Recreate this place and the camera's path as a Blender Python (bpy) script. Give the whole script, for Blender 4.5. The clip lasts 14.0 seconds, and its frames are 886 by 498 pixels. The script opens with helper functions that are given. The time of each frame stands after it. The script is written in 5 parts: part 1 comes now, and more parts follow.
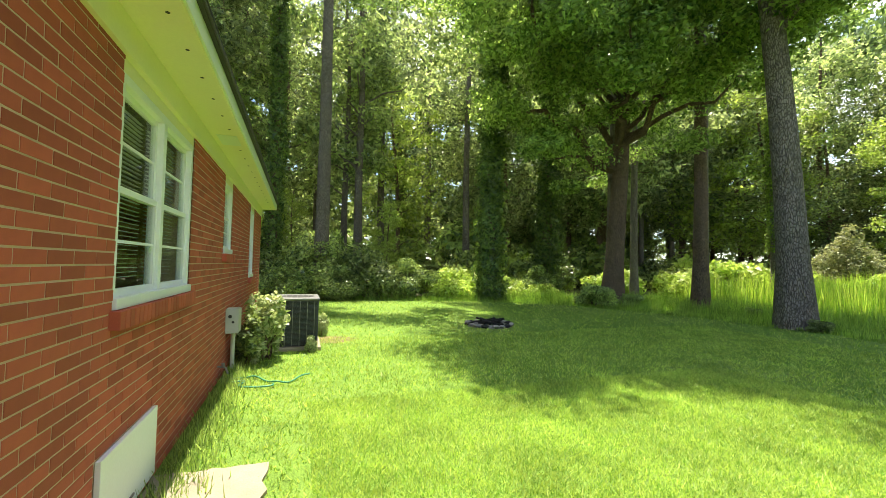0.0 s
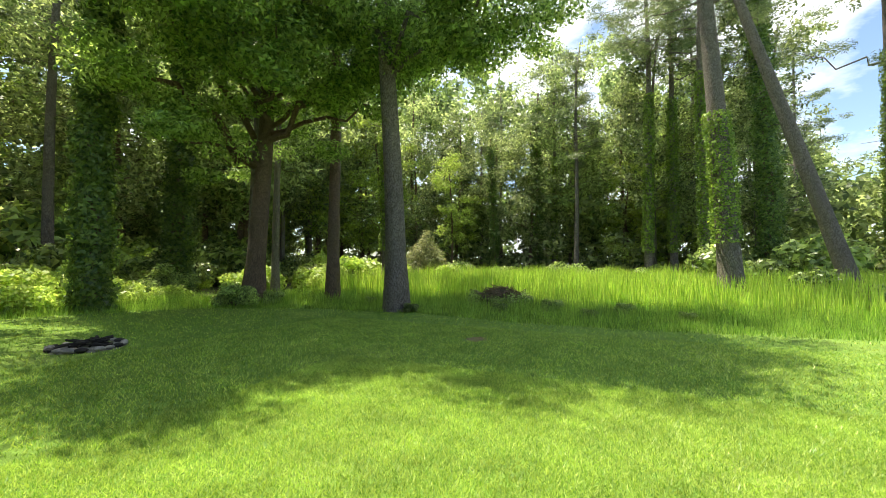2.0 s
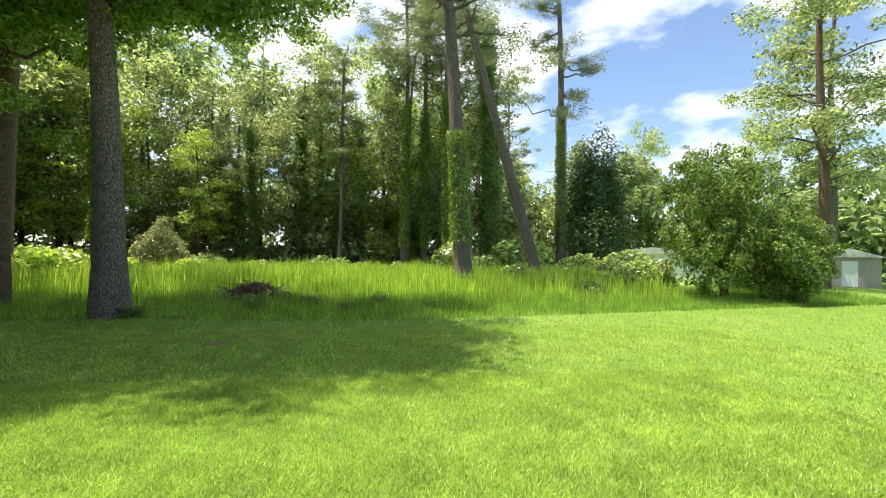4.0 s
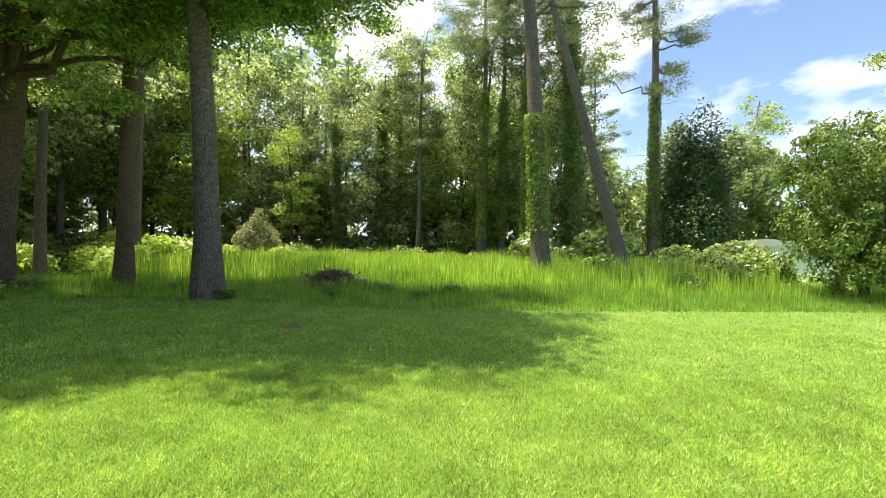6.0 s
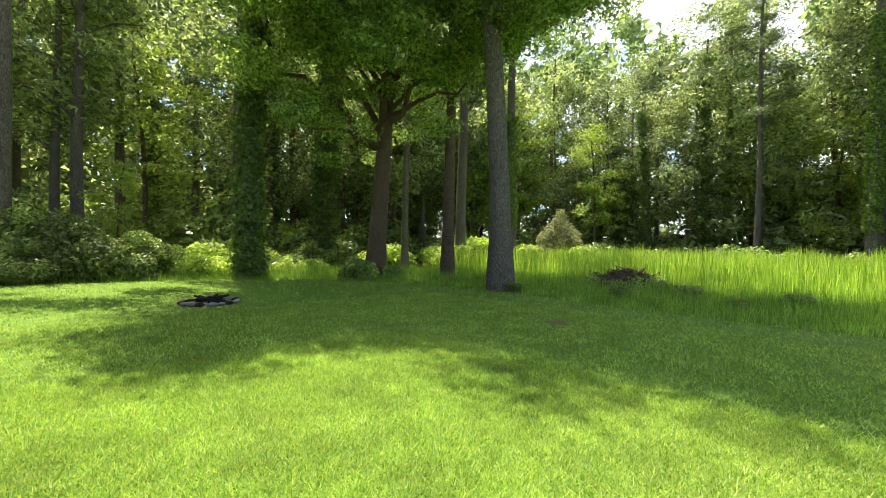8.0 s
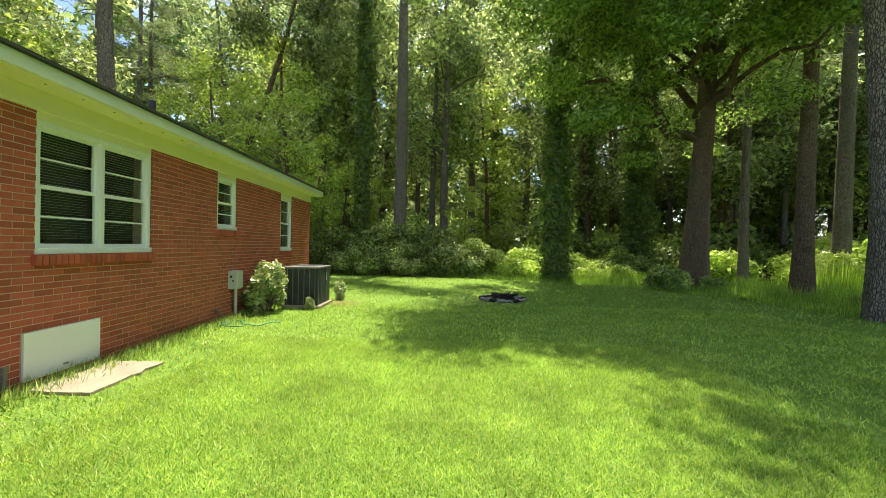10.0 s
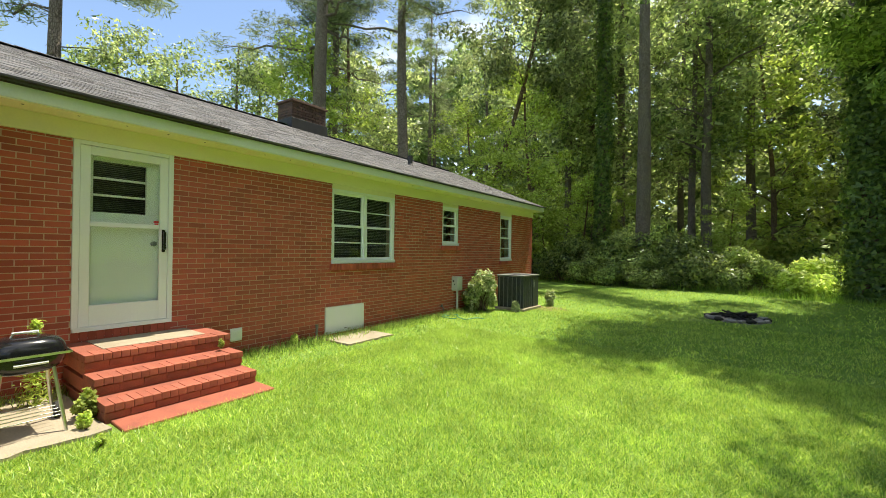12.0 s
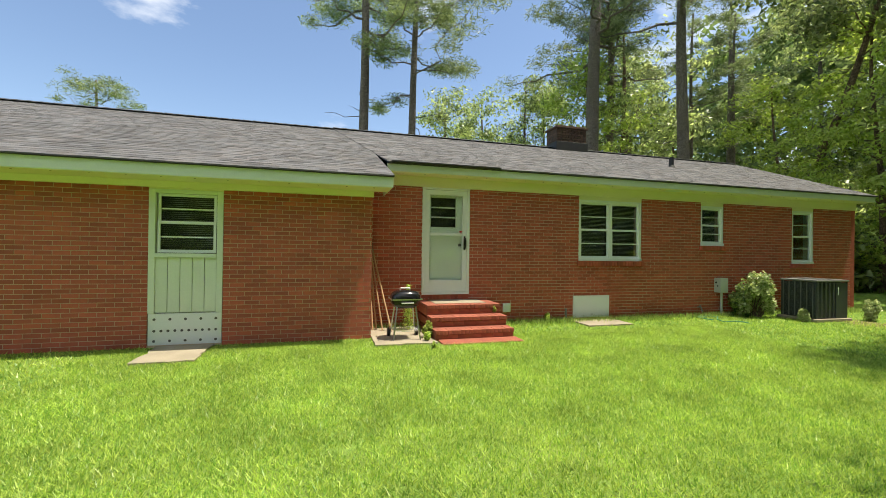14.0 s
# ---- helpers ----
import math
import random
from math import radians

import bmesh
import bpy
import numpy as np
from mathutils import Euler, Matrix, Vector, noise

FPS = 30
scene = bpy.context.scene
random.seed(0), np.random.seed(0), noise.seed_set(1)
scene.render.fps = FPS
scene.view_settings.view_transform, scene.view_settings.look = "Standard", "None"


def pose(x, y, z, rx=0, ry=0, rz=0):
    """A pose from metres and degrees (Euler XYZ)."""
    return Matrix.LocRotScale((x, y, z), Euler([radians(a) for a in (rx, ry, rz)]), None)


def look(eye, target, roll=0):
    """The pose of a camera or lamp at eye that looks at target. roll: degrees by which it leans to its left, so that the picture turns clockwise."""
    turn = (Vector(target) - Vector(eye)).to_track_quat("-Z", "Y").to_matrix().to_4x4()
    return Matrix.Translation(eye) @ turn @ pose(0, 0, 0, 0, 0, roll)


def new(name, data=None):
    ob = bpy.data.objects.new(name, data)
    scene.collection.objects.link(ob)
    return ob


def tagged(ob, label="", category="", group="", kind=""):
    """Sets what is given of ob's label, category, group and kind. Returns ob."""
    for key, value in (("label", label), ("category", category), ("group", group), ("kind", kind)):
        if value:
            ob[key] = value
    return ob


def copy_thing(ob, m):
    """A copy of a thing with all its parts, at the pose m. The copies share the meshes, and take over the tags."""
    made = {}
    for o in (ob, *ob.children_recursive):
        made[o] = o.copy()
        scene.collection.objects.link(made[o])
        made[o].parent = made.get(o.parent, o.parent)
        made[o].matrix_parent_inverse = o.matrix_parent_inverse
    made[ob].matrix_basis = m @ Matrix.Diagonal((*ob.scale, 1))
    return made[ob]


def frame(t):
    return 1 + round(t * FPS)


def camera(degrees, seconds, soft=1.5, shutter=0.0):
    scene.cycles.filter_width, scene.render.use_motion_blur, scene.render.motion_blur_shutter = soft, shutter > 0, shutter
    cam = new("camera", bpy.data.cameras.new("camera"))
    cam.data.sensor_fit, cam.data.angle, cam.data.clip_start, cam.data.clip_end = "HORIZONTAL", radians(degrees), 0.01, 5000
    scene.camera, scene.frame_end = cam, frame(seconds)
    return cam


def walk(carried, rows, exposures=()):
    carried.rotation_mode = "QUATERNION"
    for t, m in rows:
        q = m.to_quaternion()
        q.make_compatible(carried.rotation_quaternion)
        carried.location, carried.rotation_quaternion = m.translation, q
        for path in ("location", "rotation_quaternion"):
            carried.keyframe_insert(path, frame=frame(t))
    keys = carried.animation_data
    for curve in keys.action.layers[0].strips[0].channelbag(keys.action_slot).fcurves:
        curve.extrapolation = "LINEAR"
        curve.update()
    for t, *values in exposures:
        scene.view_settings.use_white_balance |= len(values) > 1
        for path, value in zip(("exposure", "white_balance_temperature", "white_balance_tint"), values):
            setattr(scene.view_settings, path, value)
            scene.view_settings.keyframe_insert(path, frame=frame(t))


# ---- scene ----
cam = camera(94.0, 14.0, 0.7)
PATH = [
    (0, (0.063, 0.003, 1.585), (0.717, 1.892, 1.665), 1.2),
    (0.5, (-0.005, 0.041, 1.759), (1.12, 1.693, 1.83), 1.1),
    (1, (0.008, 0.083, 1.853), (1.453, 1.464, 1.918), 0.8),
    (1.5, (0.056, 0.048, 1.813), (1.718, 1.158, 1.881), 0.4),
    (2, (0.098, 0.082, 1.764), (1.924, 0.893, 1.834), 0.3),
    (2.5, (0.16, 0.119, 1.77), (2.101, 0.597, 1.832), 0.5),
    (3, (0.192, 0.077, 1.789), (2.187, 0.207, 1.846), 0.6),
    (3.5, (0.207, 0.014, 1.806), (2.198, -0.162, 1.858), 0.6),
    (3.7, (0.2, -0.039, 1.807), (2.182, -0.306, 1.855), 0.7),
    (5.8, (0.592, -0.351, 1.709), (2.592, -0.353, 1.714), 1.2),
    (6, (0.696, -0.398, 1.717), (2.692, -0.279, 1.718), 1.2),
    (6.5, (1.026, -0.489, 1.641), (2.978, -0.054, 1.636), 1.1),
    (7, (1.337, -0.608, 1.538), (3.186, 0.154, 1.524), 0.9),
    (7.5, (1.618, -0.769, 1.457), (3.289, 0.329, 1.443), 0.7),
    (8, (1.875, -0.884, 1.468), (3.286, 0.533, 1.458), 1.0),
    (8.5, (2.073, -1.009, 1.456), (3.151, 0.676, 1.444), 1.2),
    (8.8, (2.202, -1.109, 1.434), (3.055, 0.7, 1.43), 1.3),
    (9, (2.297, -1.193, 1.422), (3.001, 0.679, 1.413), 1.0),
    (9.2, (2.389, -1.258, 1.423), (2.95, 0.662, 1.413), 1.0),
    (11.3, (4.424, -1.769, 1.583), (3.665, 0.082, 1.572), 1.1),
    (11.5, (4.523, -1.885, 1.563), (3.651, -0.085, 1.559), 1.0),
    (12, (5.003, -2.058, 1.585), (3.835, -0.434, 1.588), 0.9),
    (12.5, (5.651, -2.21, 1.545), (4.217, -0.815, 1.549), 0.9),
    (13, (6.202, -2.338, 1.498), (4.551, -1.209, 1.508), 0.6),
    (13.5, (6.668, -2.429, 1.48), (4.853, -1.589, 1.494), 0.6),
    (14, (7.037, -2.55, 1.495), (5.11, -2.013, 1.5), 0.8),
]
walk(cam, [(t, look(eye, target, roll)) for t, eye, target, roll in PATH], [(0.0, 1.35), (1.5, 1.2), (3.0, 0.9), (6.5, 0.98), (9.2, 1.1), (12.0, 0.9), (13.0, 0.75), (14.0, 0.6)])

# ---- light ----
SUN_EL, SUN_AZ = 73.0, 76.0          # degrees above the horizon; degrees from +x towards +y
sun_way = Vector((math.cos(radians(SUN_EL)) * math.cos(radians(SUN_AZ)), math.cos(radians(SUN_EL)) * math.sin(radians(SUN_AZ)), math.sin(radians(SUN_EL))))
lamp = bpy.data.lights.new("sun", "SUN")
lamp.energy, lamp.angle, lamp.color = 5.0, radians(0.55), (1.0, 0.925, 0.73)
sun = new("sun", lamp)
sun.matrix_world = look(sun_way * 60, (0, 0, 0))

world = bpy.data.worlds.new("sky")
scene.world = world
world.use_nodes = True
wn, wl = world.node_tree.nodes, world.node_tree.links
wn.clear()
sky = wn.new("ShaderNodeTexSky")
sky.sky_type, sky.sun_disc = "NISHITA", False
sky.sun_elevation, sky.sun_rotation = radians(SUN_EL), radians(90 - SUN_AZ)
sky.air_density, sky.dust_density, sky.ozone_density = 1.0, 0.6, 1.0
w_tc = wn.new("ShaderNodeTexCoord")
w_map = wn.new("ShaderNodeMapping")
w_map.inputs["Scale"].default_value = (1.0, 1.0, 2.3)
w_map.inputs["Location"].default_value = (0.35, 0.1, 0.2)
w_noise = wn.new("ShaderNodeTexNoise")
w_noise.inputs["Scale"].default_value, w_noise.inputs["Detail"].default_value, w_noise.inputs["Roughness"].default_value = 2.3, 9.0, 0.55
w_ramp = wn.new("ShaderNodeValToRGB")
w_ramp.color_ramp.elements[0].position, w_ramp.color_ramp.elements[1].position = 0.49, 0.6
w_dot, w_lean, w_sum = wn.new("ShaderNodeVectorMath"), wn.new("ShaderNodeMath"), wn.new("ShaderNodeMath")
w_dot.operation, w_lean.operation = "DOT_PRODUCT", "MULTIPLY"
w_dot.inputs[1].default_value = (0.95, 0.2, 0.1)      # the cloudier quarter of the sky
w_lean.inputs[1].default_value = 0.095
w_mix = wn.new("ShaderNodeMixRGB")
w_mix.inputs[2].default_value = (6.3, 6.5, 6.8, 1)
w_bg = wn.new("ShaderNodeBackground")
w_bg.inputs["Strength"].default_value = 0.125
w_out = wn.new("ShaderNodeOutputWorld")
wl.new(w_tc.outputs["Generated"], w_map.inputs["Vector"])
wl.new(w_map.outputs["Vector"], w_noise.inputs["Vector"])
wl.new(w_tc.outputs["Generated"], w_dot.inputs[0])
wl.new(w_dot.outputs["Value"], w_lean.inputs[0])
wl.new(w_noise.outputs["Fac"], w_sum.inputs[0])
wl.new(w_lean.outputs[0], w_sum.inputs[1])
wl.new(w_sum.outputs[0], w_ramp.inputs["Fac"])
wl.new(w_ramp.outputs["Color"], w_mix.inputs[0])
wl.new(sky.outputs["Color"], w_mix.inputs[1])
wl.new(w_mix.outputs["Color"], w_bg.inputs["Color"])
wl.new(w_bg.outputs["Background"], w_out.inputs["Surface"])

# ---- materials ----


def material(name, base, rough=0.7, vary=0.25, scale=6.0, fine=60.0, bump=0.15, metal=0.0, tint=None, island=0.0, stretch=(1, 1, 1)):
    """A painted or raw surface: base colour, broken up at two scales, with fine relief; island: how much each piece differs."""
    m = bpy.data.materials.new(name)
    m.use_nodes = True
    n, l = m.node_tree.nodes, m.node_tree.links
    b = n["Principled BSDF"]
    b.inputs["Roughness"].default_value, b.inputs["Metallic"].default_value = rough, metal
    tc, mp = n.new("ShaderNodeTexCoord"), n.new("ShaderNodeMapping")
    mp.inputs["Scale"].default_value = stretch
    l.new(tc.outputs["Object"], mp.inputs["Vector"])
    big, small = n.new("ShaderNodeTexNoise"), n.new("ShaderNodeTexNoise")
    big.inputs["Scale"].default_value, big.inputs["Detail"].default_value = scale, 5
    small.inputs["Scale"].default_value, small.inputs["Detail"].default_value = fine, 4
    for t in (big, small):
        l.new(mp.outputs["Vector"], t.inputs["Vector"])
    tint = tint or tuple(c * 0.55 for c in base)
    mix = n.new("ShaderNodeMixRGB")
    mix.inputs[1].default_value, mix.inputs[2].default_value = (*base, 1), (*tint, 1)
    ramp = n.new("ShaderNodeValToRGB")
    ramp.color_ramp.elements[0].position, ramp.color_ramp.elements[1].position = 0.42, 0.72
    l.new(big.outputs["Fac"], ramp.inputs["Fac"])
    k = n.new("ShaderNodeMath")
    k.operation, k.inputs[1].default_value = "MULTIPLY", min(1.0, vary * 2.4)
    l.new(ramp.outputs["Color"], k.inputs[0])
    l.new(k.outputs[0], mix.inputs[0])
    hsv = n.new("ShaderNodeHueSaturation")
    span = n.new("ShaderNodeMapRange")
    span.inputs[3].default_value, span.inputs[4].default_value = 1 - vary, 1 + vary
    l.new(small.outputs["Fac"], span.inputs[0])
    if island:
        geo, info, add, fr, isl, mul = n.new("ShaderNodeNewGeometry"), n.new("ShaderNodeObjectInfo"), n.new("ShaderNodeMath"), n.new("ShaderNodeMath"), n.new("ShaderNodeMapRange"), n.new("ShaderNodeMath")
        fr.operation, mul.operation = "FRACT", "MULTIPLY"
        l.new(geo.outputs["Random Per Island"], add.inputs[0])
        l.new(info.outputs["Random"], add.inputs[1])
        l.new(add.outputs[0], fr.inputs[0])
        isl.inputs[3].default_value, isl.inputs[4].default_value = 1 - island, 1 + island
        l.new(fr.outputs[0], isl.inputs[0])
        l.new(span.outputs[0], mul.inputs[0])
        l.new(isl.outputs[0], mul.inputs[1])
        l.new(mul.outputs[0], hsv.inputs["Value"])
    else:
        l.new(span.outputs[0], hsv.inputs["Value"])
    l.new(mix.outputs[0], hsv.inputs["Color"])
    l.new(hsv.outputs["Color"], b.inputs["Base Color"])
    if bump:
        bp = n.new("ShaderNodeBump")
        bp.inputs["Strength"].default_value, bp.inputs["Distance"].default_value = bump, 0.01
        l.new(small.outputs["Fac"], bp.inputs["Height"])
        l.new(bp.outputs["Normal"], b.inputs["Normal"])
    return m


def leaf_material(name, base, other, thin=0.4, gloss=0.4, spread=0.35, patch=0.0):
    """Leaves and blades: light passes through them, and each one has its own shade between two greens."""
    m = bpy.data.materials.new(name)
    m.use_nodes = True
    n, l = m.node_tree.nodes, m.node_tree.links
    b = n["Principled BSDF"]
    b.inputs["Roughness"].default_value = gloss
    b.inputs["Specular IOR Level"].default_value = 0.5
    geo, info = n.new("ShaderNodeNewGeometry"), n.new("ShaderNodeObjectInfo")
    mix, hsv, span = n.new("ShaderNodeMixRGB"), n.new("ShaderNodeHueSaturation"), n.new("ShaderNodeMapRange")
    mix.inputs[1].default_value, mix.inputs[2].default_value = (*base, 1), (*other, 1)
    l.new(geo.outputs["Random Per Island"], mix.inputs[0])
    span.inputs[3].default_value, span.inputs[4].default_value = 1 - spread, 1 + spread
    l.new(info.outputs["Random"], span.inputs[0])
    l.new(span.outputs[0], hsv.inputs["Value"])
    if patch:
        tc, nz, pr, mu = n.new("ShaderNodeTexCoord"), n.new("ShaderNodeTexNoise"), n.new("ShaderNodeMapRange"), n.new("ShaderNodeMath")
        nz.inputs["Scale"].default_value, nz.inputs["Detail"].default_value, nz.inputs["Roughness"].default_value = 1.3, 6.0, 0.65
        pr.inputs[1].default_value, pr.inputs[2].default_value, pr.inputs[3].default_value, pr.inputs[4].default_value = 0.3, 0.7, 1 - patch, 1 + patch
        mu.operation = "MULTIPLY"
        l.new(tc.outputs["Object"], nz.inputs["Vector"])
        l.new(nz.outputs["Fac"], pr.inputs[0])
        l.new(span.outputs[0], mu.inputs[0])
        l.new(pr.outputs[0], mu.inputs[1])
        l.new(mu.outputs[0], hsv.inputs["Value"])
    l.new(mix.outputs[0], hsv.inputs["Color"])
    l.new(hsv.outputs["Color"], b.inputs["Base Color"])
    tr = n.new("ShaderNodeBsdfTranslucent")
    warm = n.new("ShaderNodeMixRGB")
    warm.blend_type, warm.inputs[0].default_value, warm.inputs[2].default_value = "MULTIPLY", 1.0, (1.55, 1.55, 1.05, 1)
    l.new(hsv.outputs["Color"], warm.inputs[1])
    l.new(warm.outputs[0], tr.inputs["Color"])
    sh = n.new("ShaderNodeMixShader")
    sh.inputs[0].default_value = thin
    l.new(b.outputs[0], sh.inputs[1])
    l.new(tr.outputs[0], sh.inputs[2])
    l.new(sh.outputs[0], n["Material Output"].inputs["Surface"])
    return m


def ground_material(name, low, high, dry):
    """Turf between the blades: fine light and dark flecks, broad patches of drier grass, rough relief."""
    m = bpy.data.materials.new(name)
    m.use_nodes = True
    n, l = m.node_tree.nodes, m.node_tree.links
    b = n["Principled BSDF"]
    b.inputs["Roughness"].default_value = 0.9
    b.inputs["Specular IOR Level"].default_value = 0.2
    tc = n.new("ShaderNodeTexCoord")
    fine, mid, wide = n.new("ShaderNodeTexNoise"), n.new("ShaderNodeTexNoise"), n.new("ShaderNodeTexNoise")
    for t, sc, de in ((fine, 75.0, 6.0), (mid, 4.5, 5.0), (wide, 0.32, 5.0)):
        t.inputs["Scale"].default_value, t.inputs["Detail"].default_value, t.inputs["Roughness"].default_value = sc, de, 0.7
        l.new(tc.outputs["Object"], t.inputs["Vector"])
    flecks, mix, dryness, patch, hsv, span = n.new("ShaderNodeValToRGB"), n.new("ShaderNodeMixRGB"), n.new("ShaderNodeMapRange"), n.new("ShaderNodeMixRGB"), n.new("ShaderNodeHueSaturation"), n.new("ShaderNodeMapRange")
    flecks.color_ramp.elements[0].position, flecks.color_ramp.elements[1].position = 0.36, 0.6
    l.new(fine.outputs["Fac"], flecks.inputs["Fac"])
    l.new(flecks.outputs["Color"], mix.inputs[0])
    mix.inputs[1].default_value, mix.inputs[2].default_value = (*low, 1), (*high, 1)
    dryness.inputs[1].default_value, dryness.inputs[2].default_value, dryness.inputs[4].default_value = 0.5, 0.8, 0.5
    l.new(wide.outputs["Fac"], dryness.inputs[0])
    l.new(dryness.outputs[0], patch.inputs[0])
    l.new(mix.outputs[0], patch.inputs[1])
    patch.inputs[2].default_value = (*dry, 1)
    span.inputs[1].default_value, span.inputs[2].default_value, span.inputs[3].default_value, span.inputs[4].default_value = 0.3, 0.7, 0.72, 1.28
    l.new(mid.outputs["Fac"], span.inputs[0])
    l.new(span.outputs[0], hsv.inputs["Value"])
    l.new(patch.outputs[0], hsv.inputs["Color"])
    l.new(hsv.outputs["Color"], b.inputs["Base Color"])
    bp = n.new("ShaderNodeBump")
    bp.inputs["Strength"].default_value, bp.inputs["Distance"].default_value = 0.8, 0.02
    l.new(fine.outputs["Fac"], bp.inputs["Height"])
    l.new(bp.outputs["Normal"], b.inputs["Normal"])
    return m


def bark_material(name, plate, crack, scale):
    """Bark: upright plates with dark furrows between them."""
    m = material(name, plate, 0.95, 0.3, 6, 40, 0.0, tint=tuple(c * 0.6 for c in plate))
    n, l = m.node_tree.nodes, m.node_tree.links
    b = n["Principled BSDF"]
    tc, mp, vo, rp = n.new("ShaderNodeTexCoord"), n.new("ShaderNodeMapping"), n.new("ShaderNodeTexVoronoi"), n.new("ShaderNodeValToRGB")
    mp.inputs["Scale"].default_value = (1, 1, 0.34)
    vo.feature = "DISTANCE_TO_EDGE"
    vo.inputs["Scale"].default_value = scale
    rp.color_ramp.elements[0].position, rp.color_ramp.elements[1].position = 0.0, 0.16
    warp, mx = n.new("ShaderNodeTexNoise"), n.new("ShaderNodeMixRGB")
    warp.inputs["Scale"].default_value = 5.0
    mx.inputs[0].default_value = 0.12
    l.new(tc.outputs["Object"], mp.inputs["Vector"])
    l.new(mp.outputs["Vector"], warp.inputs["Vector"])
    l.new(mp.outputs["Vector"], mx.inputs[1])
    l.new(warp.outputs["Color"], mx.inputs[2])
    l.new(mx.outputs[0], vo.inputs["Vector"])
    l.new(vo.outputs["Distance"], rp.inputs["Fac"])
    mix = n.new("ShaderNodeMixRGB")
    mix.inputs[1].default_value = (*crack, 1)
    l.new(rp.outputs["Color"], mix.inputs[0])
    l.new(b.inputs["Base Color"].links[0].from_socket, mix.inputs[2])
    l.new(mix.outputs[0], b.inputs["Base Color"])
    bp = n.new("ShaderNodeBump")
    bp.inputs["Strength"].default_value, bp.inputs["Distance"].default_value = 1.0, 0.04
    l.new(rp.outputs["Color"], bp.inputs["Height"])
    l.new(bp.outputs["Normal"], b.inputs["Normal"])
    return m


def glass_material(name):
    """A thin clear pane: see-through, with a reflection that grows towards a glancing view."""
    m = bpy.data.materials.new(name)
    m.use_nodes = True
    n, l = m.node_tree.nodes, m.node_tree.links
    n.remove(n["Principled BSDF"])
    clear, shine, edge, power, gain, mix = n.new("ShaderNodeBsdfTransparent"), n.new("ShaderNodeBsdfGlossy"), n.new("ShaderNodeLayerWeight"), n.new("ShaderNodeMath"), n.new("ShaderNodeMath"), n.new("ShaderNodeMixShader")
    clear.inputs["Color"].default_value = (0.94, 0.97, 0.95, 1)
    shine.inputs["Roughness"].default_value = 0.02
    power.operation, power.inputs[1].default_value = "POWER", 4.0
    gain.operation, gain.inputs[1].default_value, gain.inputs[2].default_value = "MULTIPLY_ADD", 0.5, 0.045
    l.new(edge.outputs["Facing"], power.inputs[0])
    l.new(power.outputs[0], gain.inputs[0])
    l.new(gain.outputs[0], mix.inputs[0])
    l.new(clear.outputs[0], mix.inputs[1])
    l.new(shine.outputs[0], mix.inputs[2])
    l.new(mix.outputs[0], n["Material Output"].inputs["Surface"])
    return m


M_BRICK = material("red_brick", (0.42, 0.092, 0.056), 0.85, 0.16, 14, 160, 0.1, tint=(0.31, 0.066, 0.042), island=0.24)
M_MORTAR = material("mortar", (0.6, 0.45, 0.34), 0.95, 0.2, 5, 120, 0.1)
M_STEP = material("red_painted_brick", (0.34, 0.095, 0.055), 0.7, 0.3, 5, 90, 0.4, tint=(0.2, 0.062, 0.045), island=0.16)
M_CONCRETE = material("weathered_concrete", (0.33, 0.28, 0.21), 0.9, 0.25, 3, 70, 0.4, tint=(0.2, 0.17, 0.12))
M_TRIM = material("white_paint", (0.8, 0.83, 0.85), 0.45, 0.05, 4, 60, 0.05, tint=(0.68, 0.72, 0.72))
M_SOFFIT = material("cream_paint", (0.8, 0.76, 0.52), 0.5, 0.05, 2, 50, 0.05, tint=(0.66, 0.64, 0.36))
M_FASCIA = material("pale_green_paint", (0.72, 0.77, 0.68), 0.5, 0.06, 3, 50, 0.05, tint=(0.58, 0.64, 0.55))
M_DOORPAINT = material("off_white_door", (0.86, 0.88, 0.88), 0.4, 0.03, 2, 40, 0.02, tint=(0.8, 0.82, 0.76))
M_SHINGLE = material("grey_brown_shingle", (0.115, 0.115, 0.125), 0.95, 0.3, 4, 180, 0.8, tint=(0.12, 0.105, 0.1), island=0.32)
M_DRIP = material("dark_drip_edge", (0.03, 0.03, 0.032), 0.6, 0.15)
M_GLASS = glass_material("window_glass")
# Dark grey that puts the shade of insides into the colour.
M_DARK = material("painted_dim_inside", (0.10, 0.10, 0.10), 0.9, 0.1)
M_BLIND = material("white_blind", (0.6, 0.62, 0.6), 0.6, 0.05)
M_BARK = bark_material("grey_pine_bark", (0.30, 0.255, 0.22), (0.10, 0.08, 0.066), 24.0)
M_OAKBARK = bark_material("brown_oak_bark", (0.26, 0.175, 0.12), (0.085, 0.058, 0.042), 26.0)
M_AC = material("dark_grey_steel", (0.05, 0.058, 0.068), 0.45, 0.12, 3, 60, 0.05, metal=0.2)
M_ACTOP = material("grey_steel", (0.22, 0.22, 0.22), 0.5, 0.15, 3, 60, 0.1, metal=0.4)
M_GREYBOX = material("grey_electrical_paint", (0.5, 0.52, 0.5), 0.5, 0.08)
M_BLACK = material("black_enamel", (0.01, 0.01, 0.012), 0.15, 0.1, bump=0.02)
M_CHROME = material("bright_metal", (0.65, 0.65, 0.66), 0.28, 0.06, metal=1.0, bump=0.03)
M_RUBBER = material("black_rubber", (0.02, 0.02, 0.02), 0.8, 0.1)
M_WOOD = material("weathered_pole_wood", (0.5, 0.33, 0.18), 0.7, 0.25, 8, 60, 0.3)
M_CHAR = material("charred_wood", (0.018, 0.016, 0.015), 0.9, 0.5, 12, 80, 0.8)
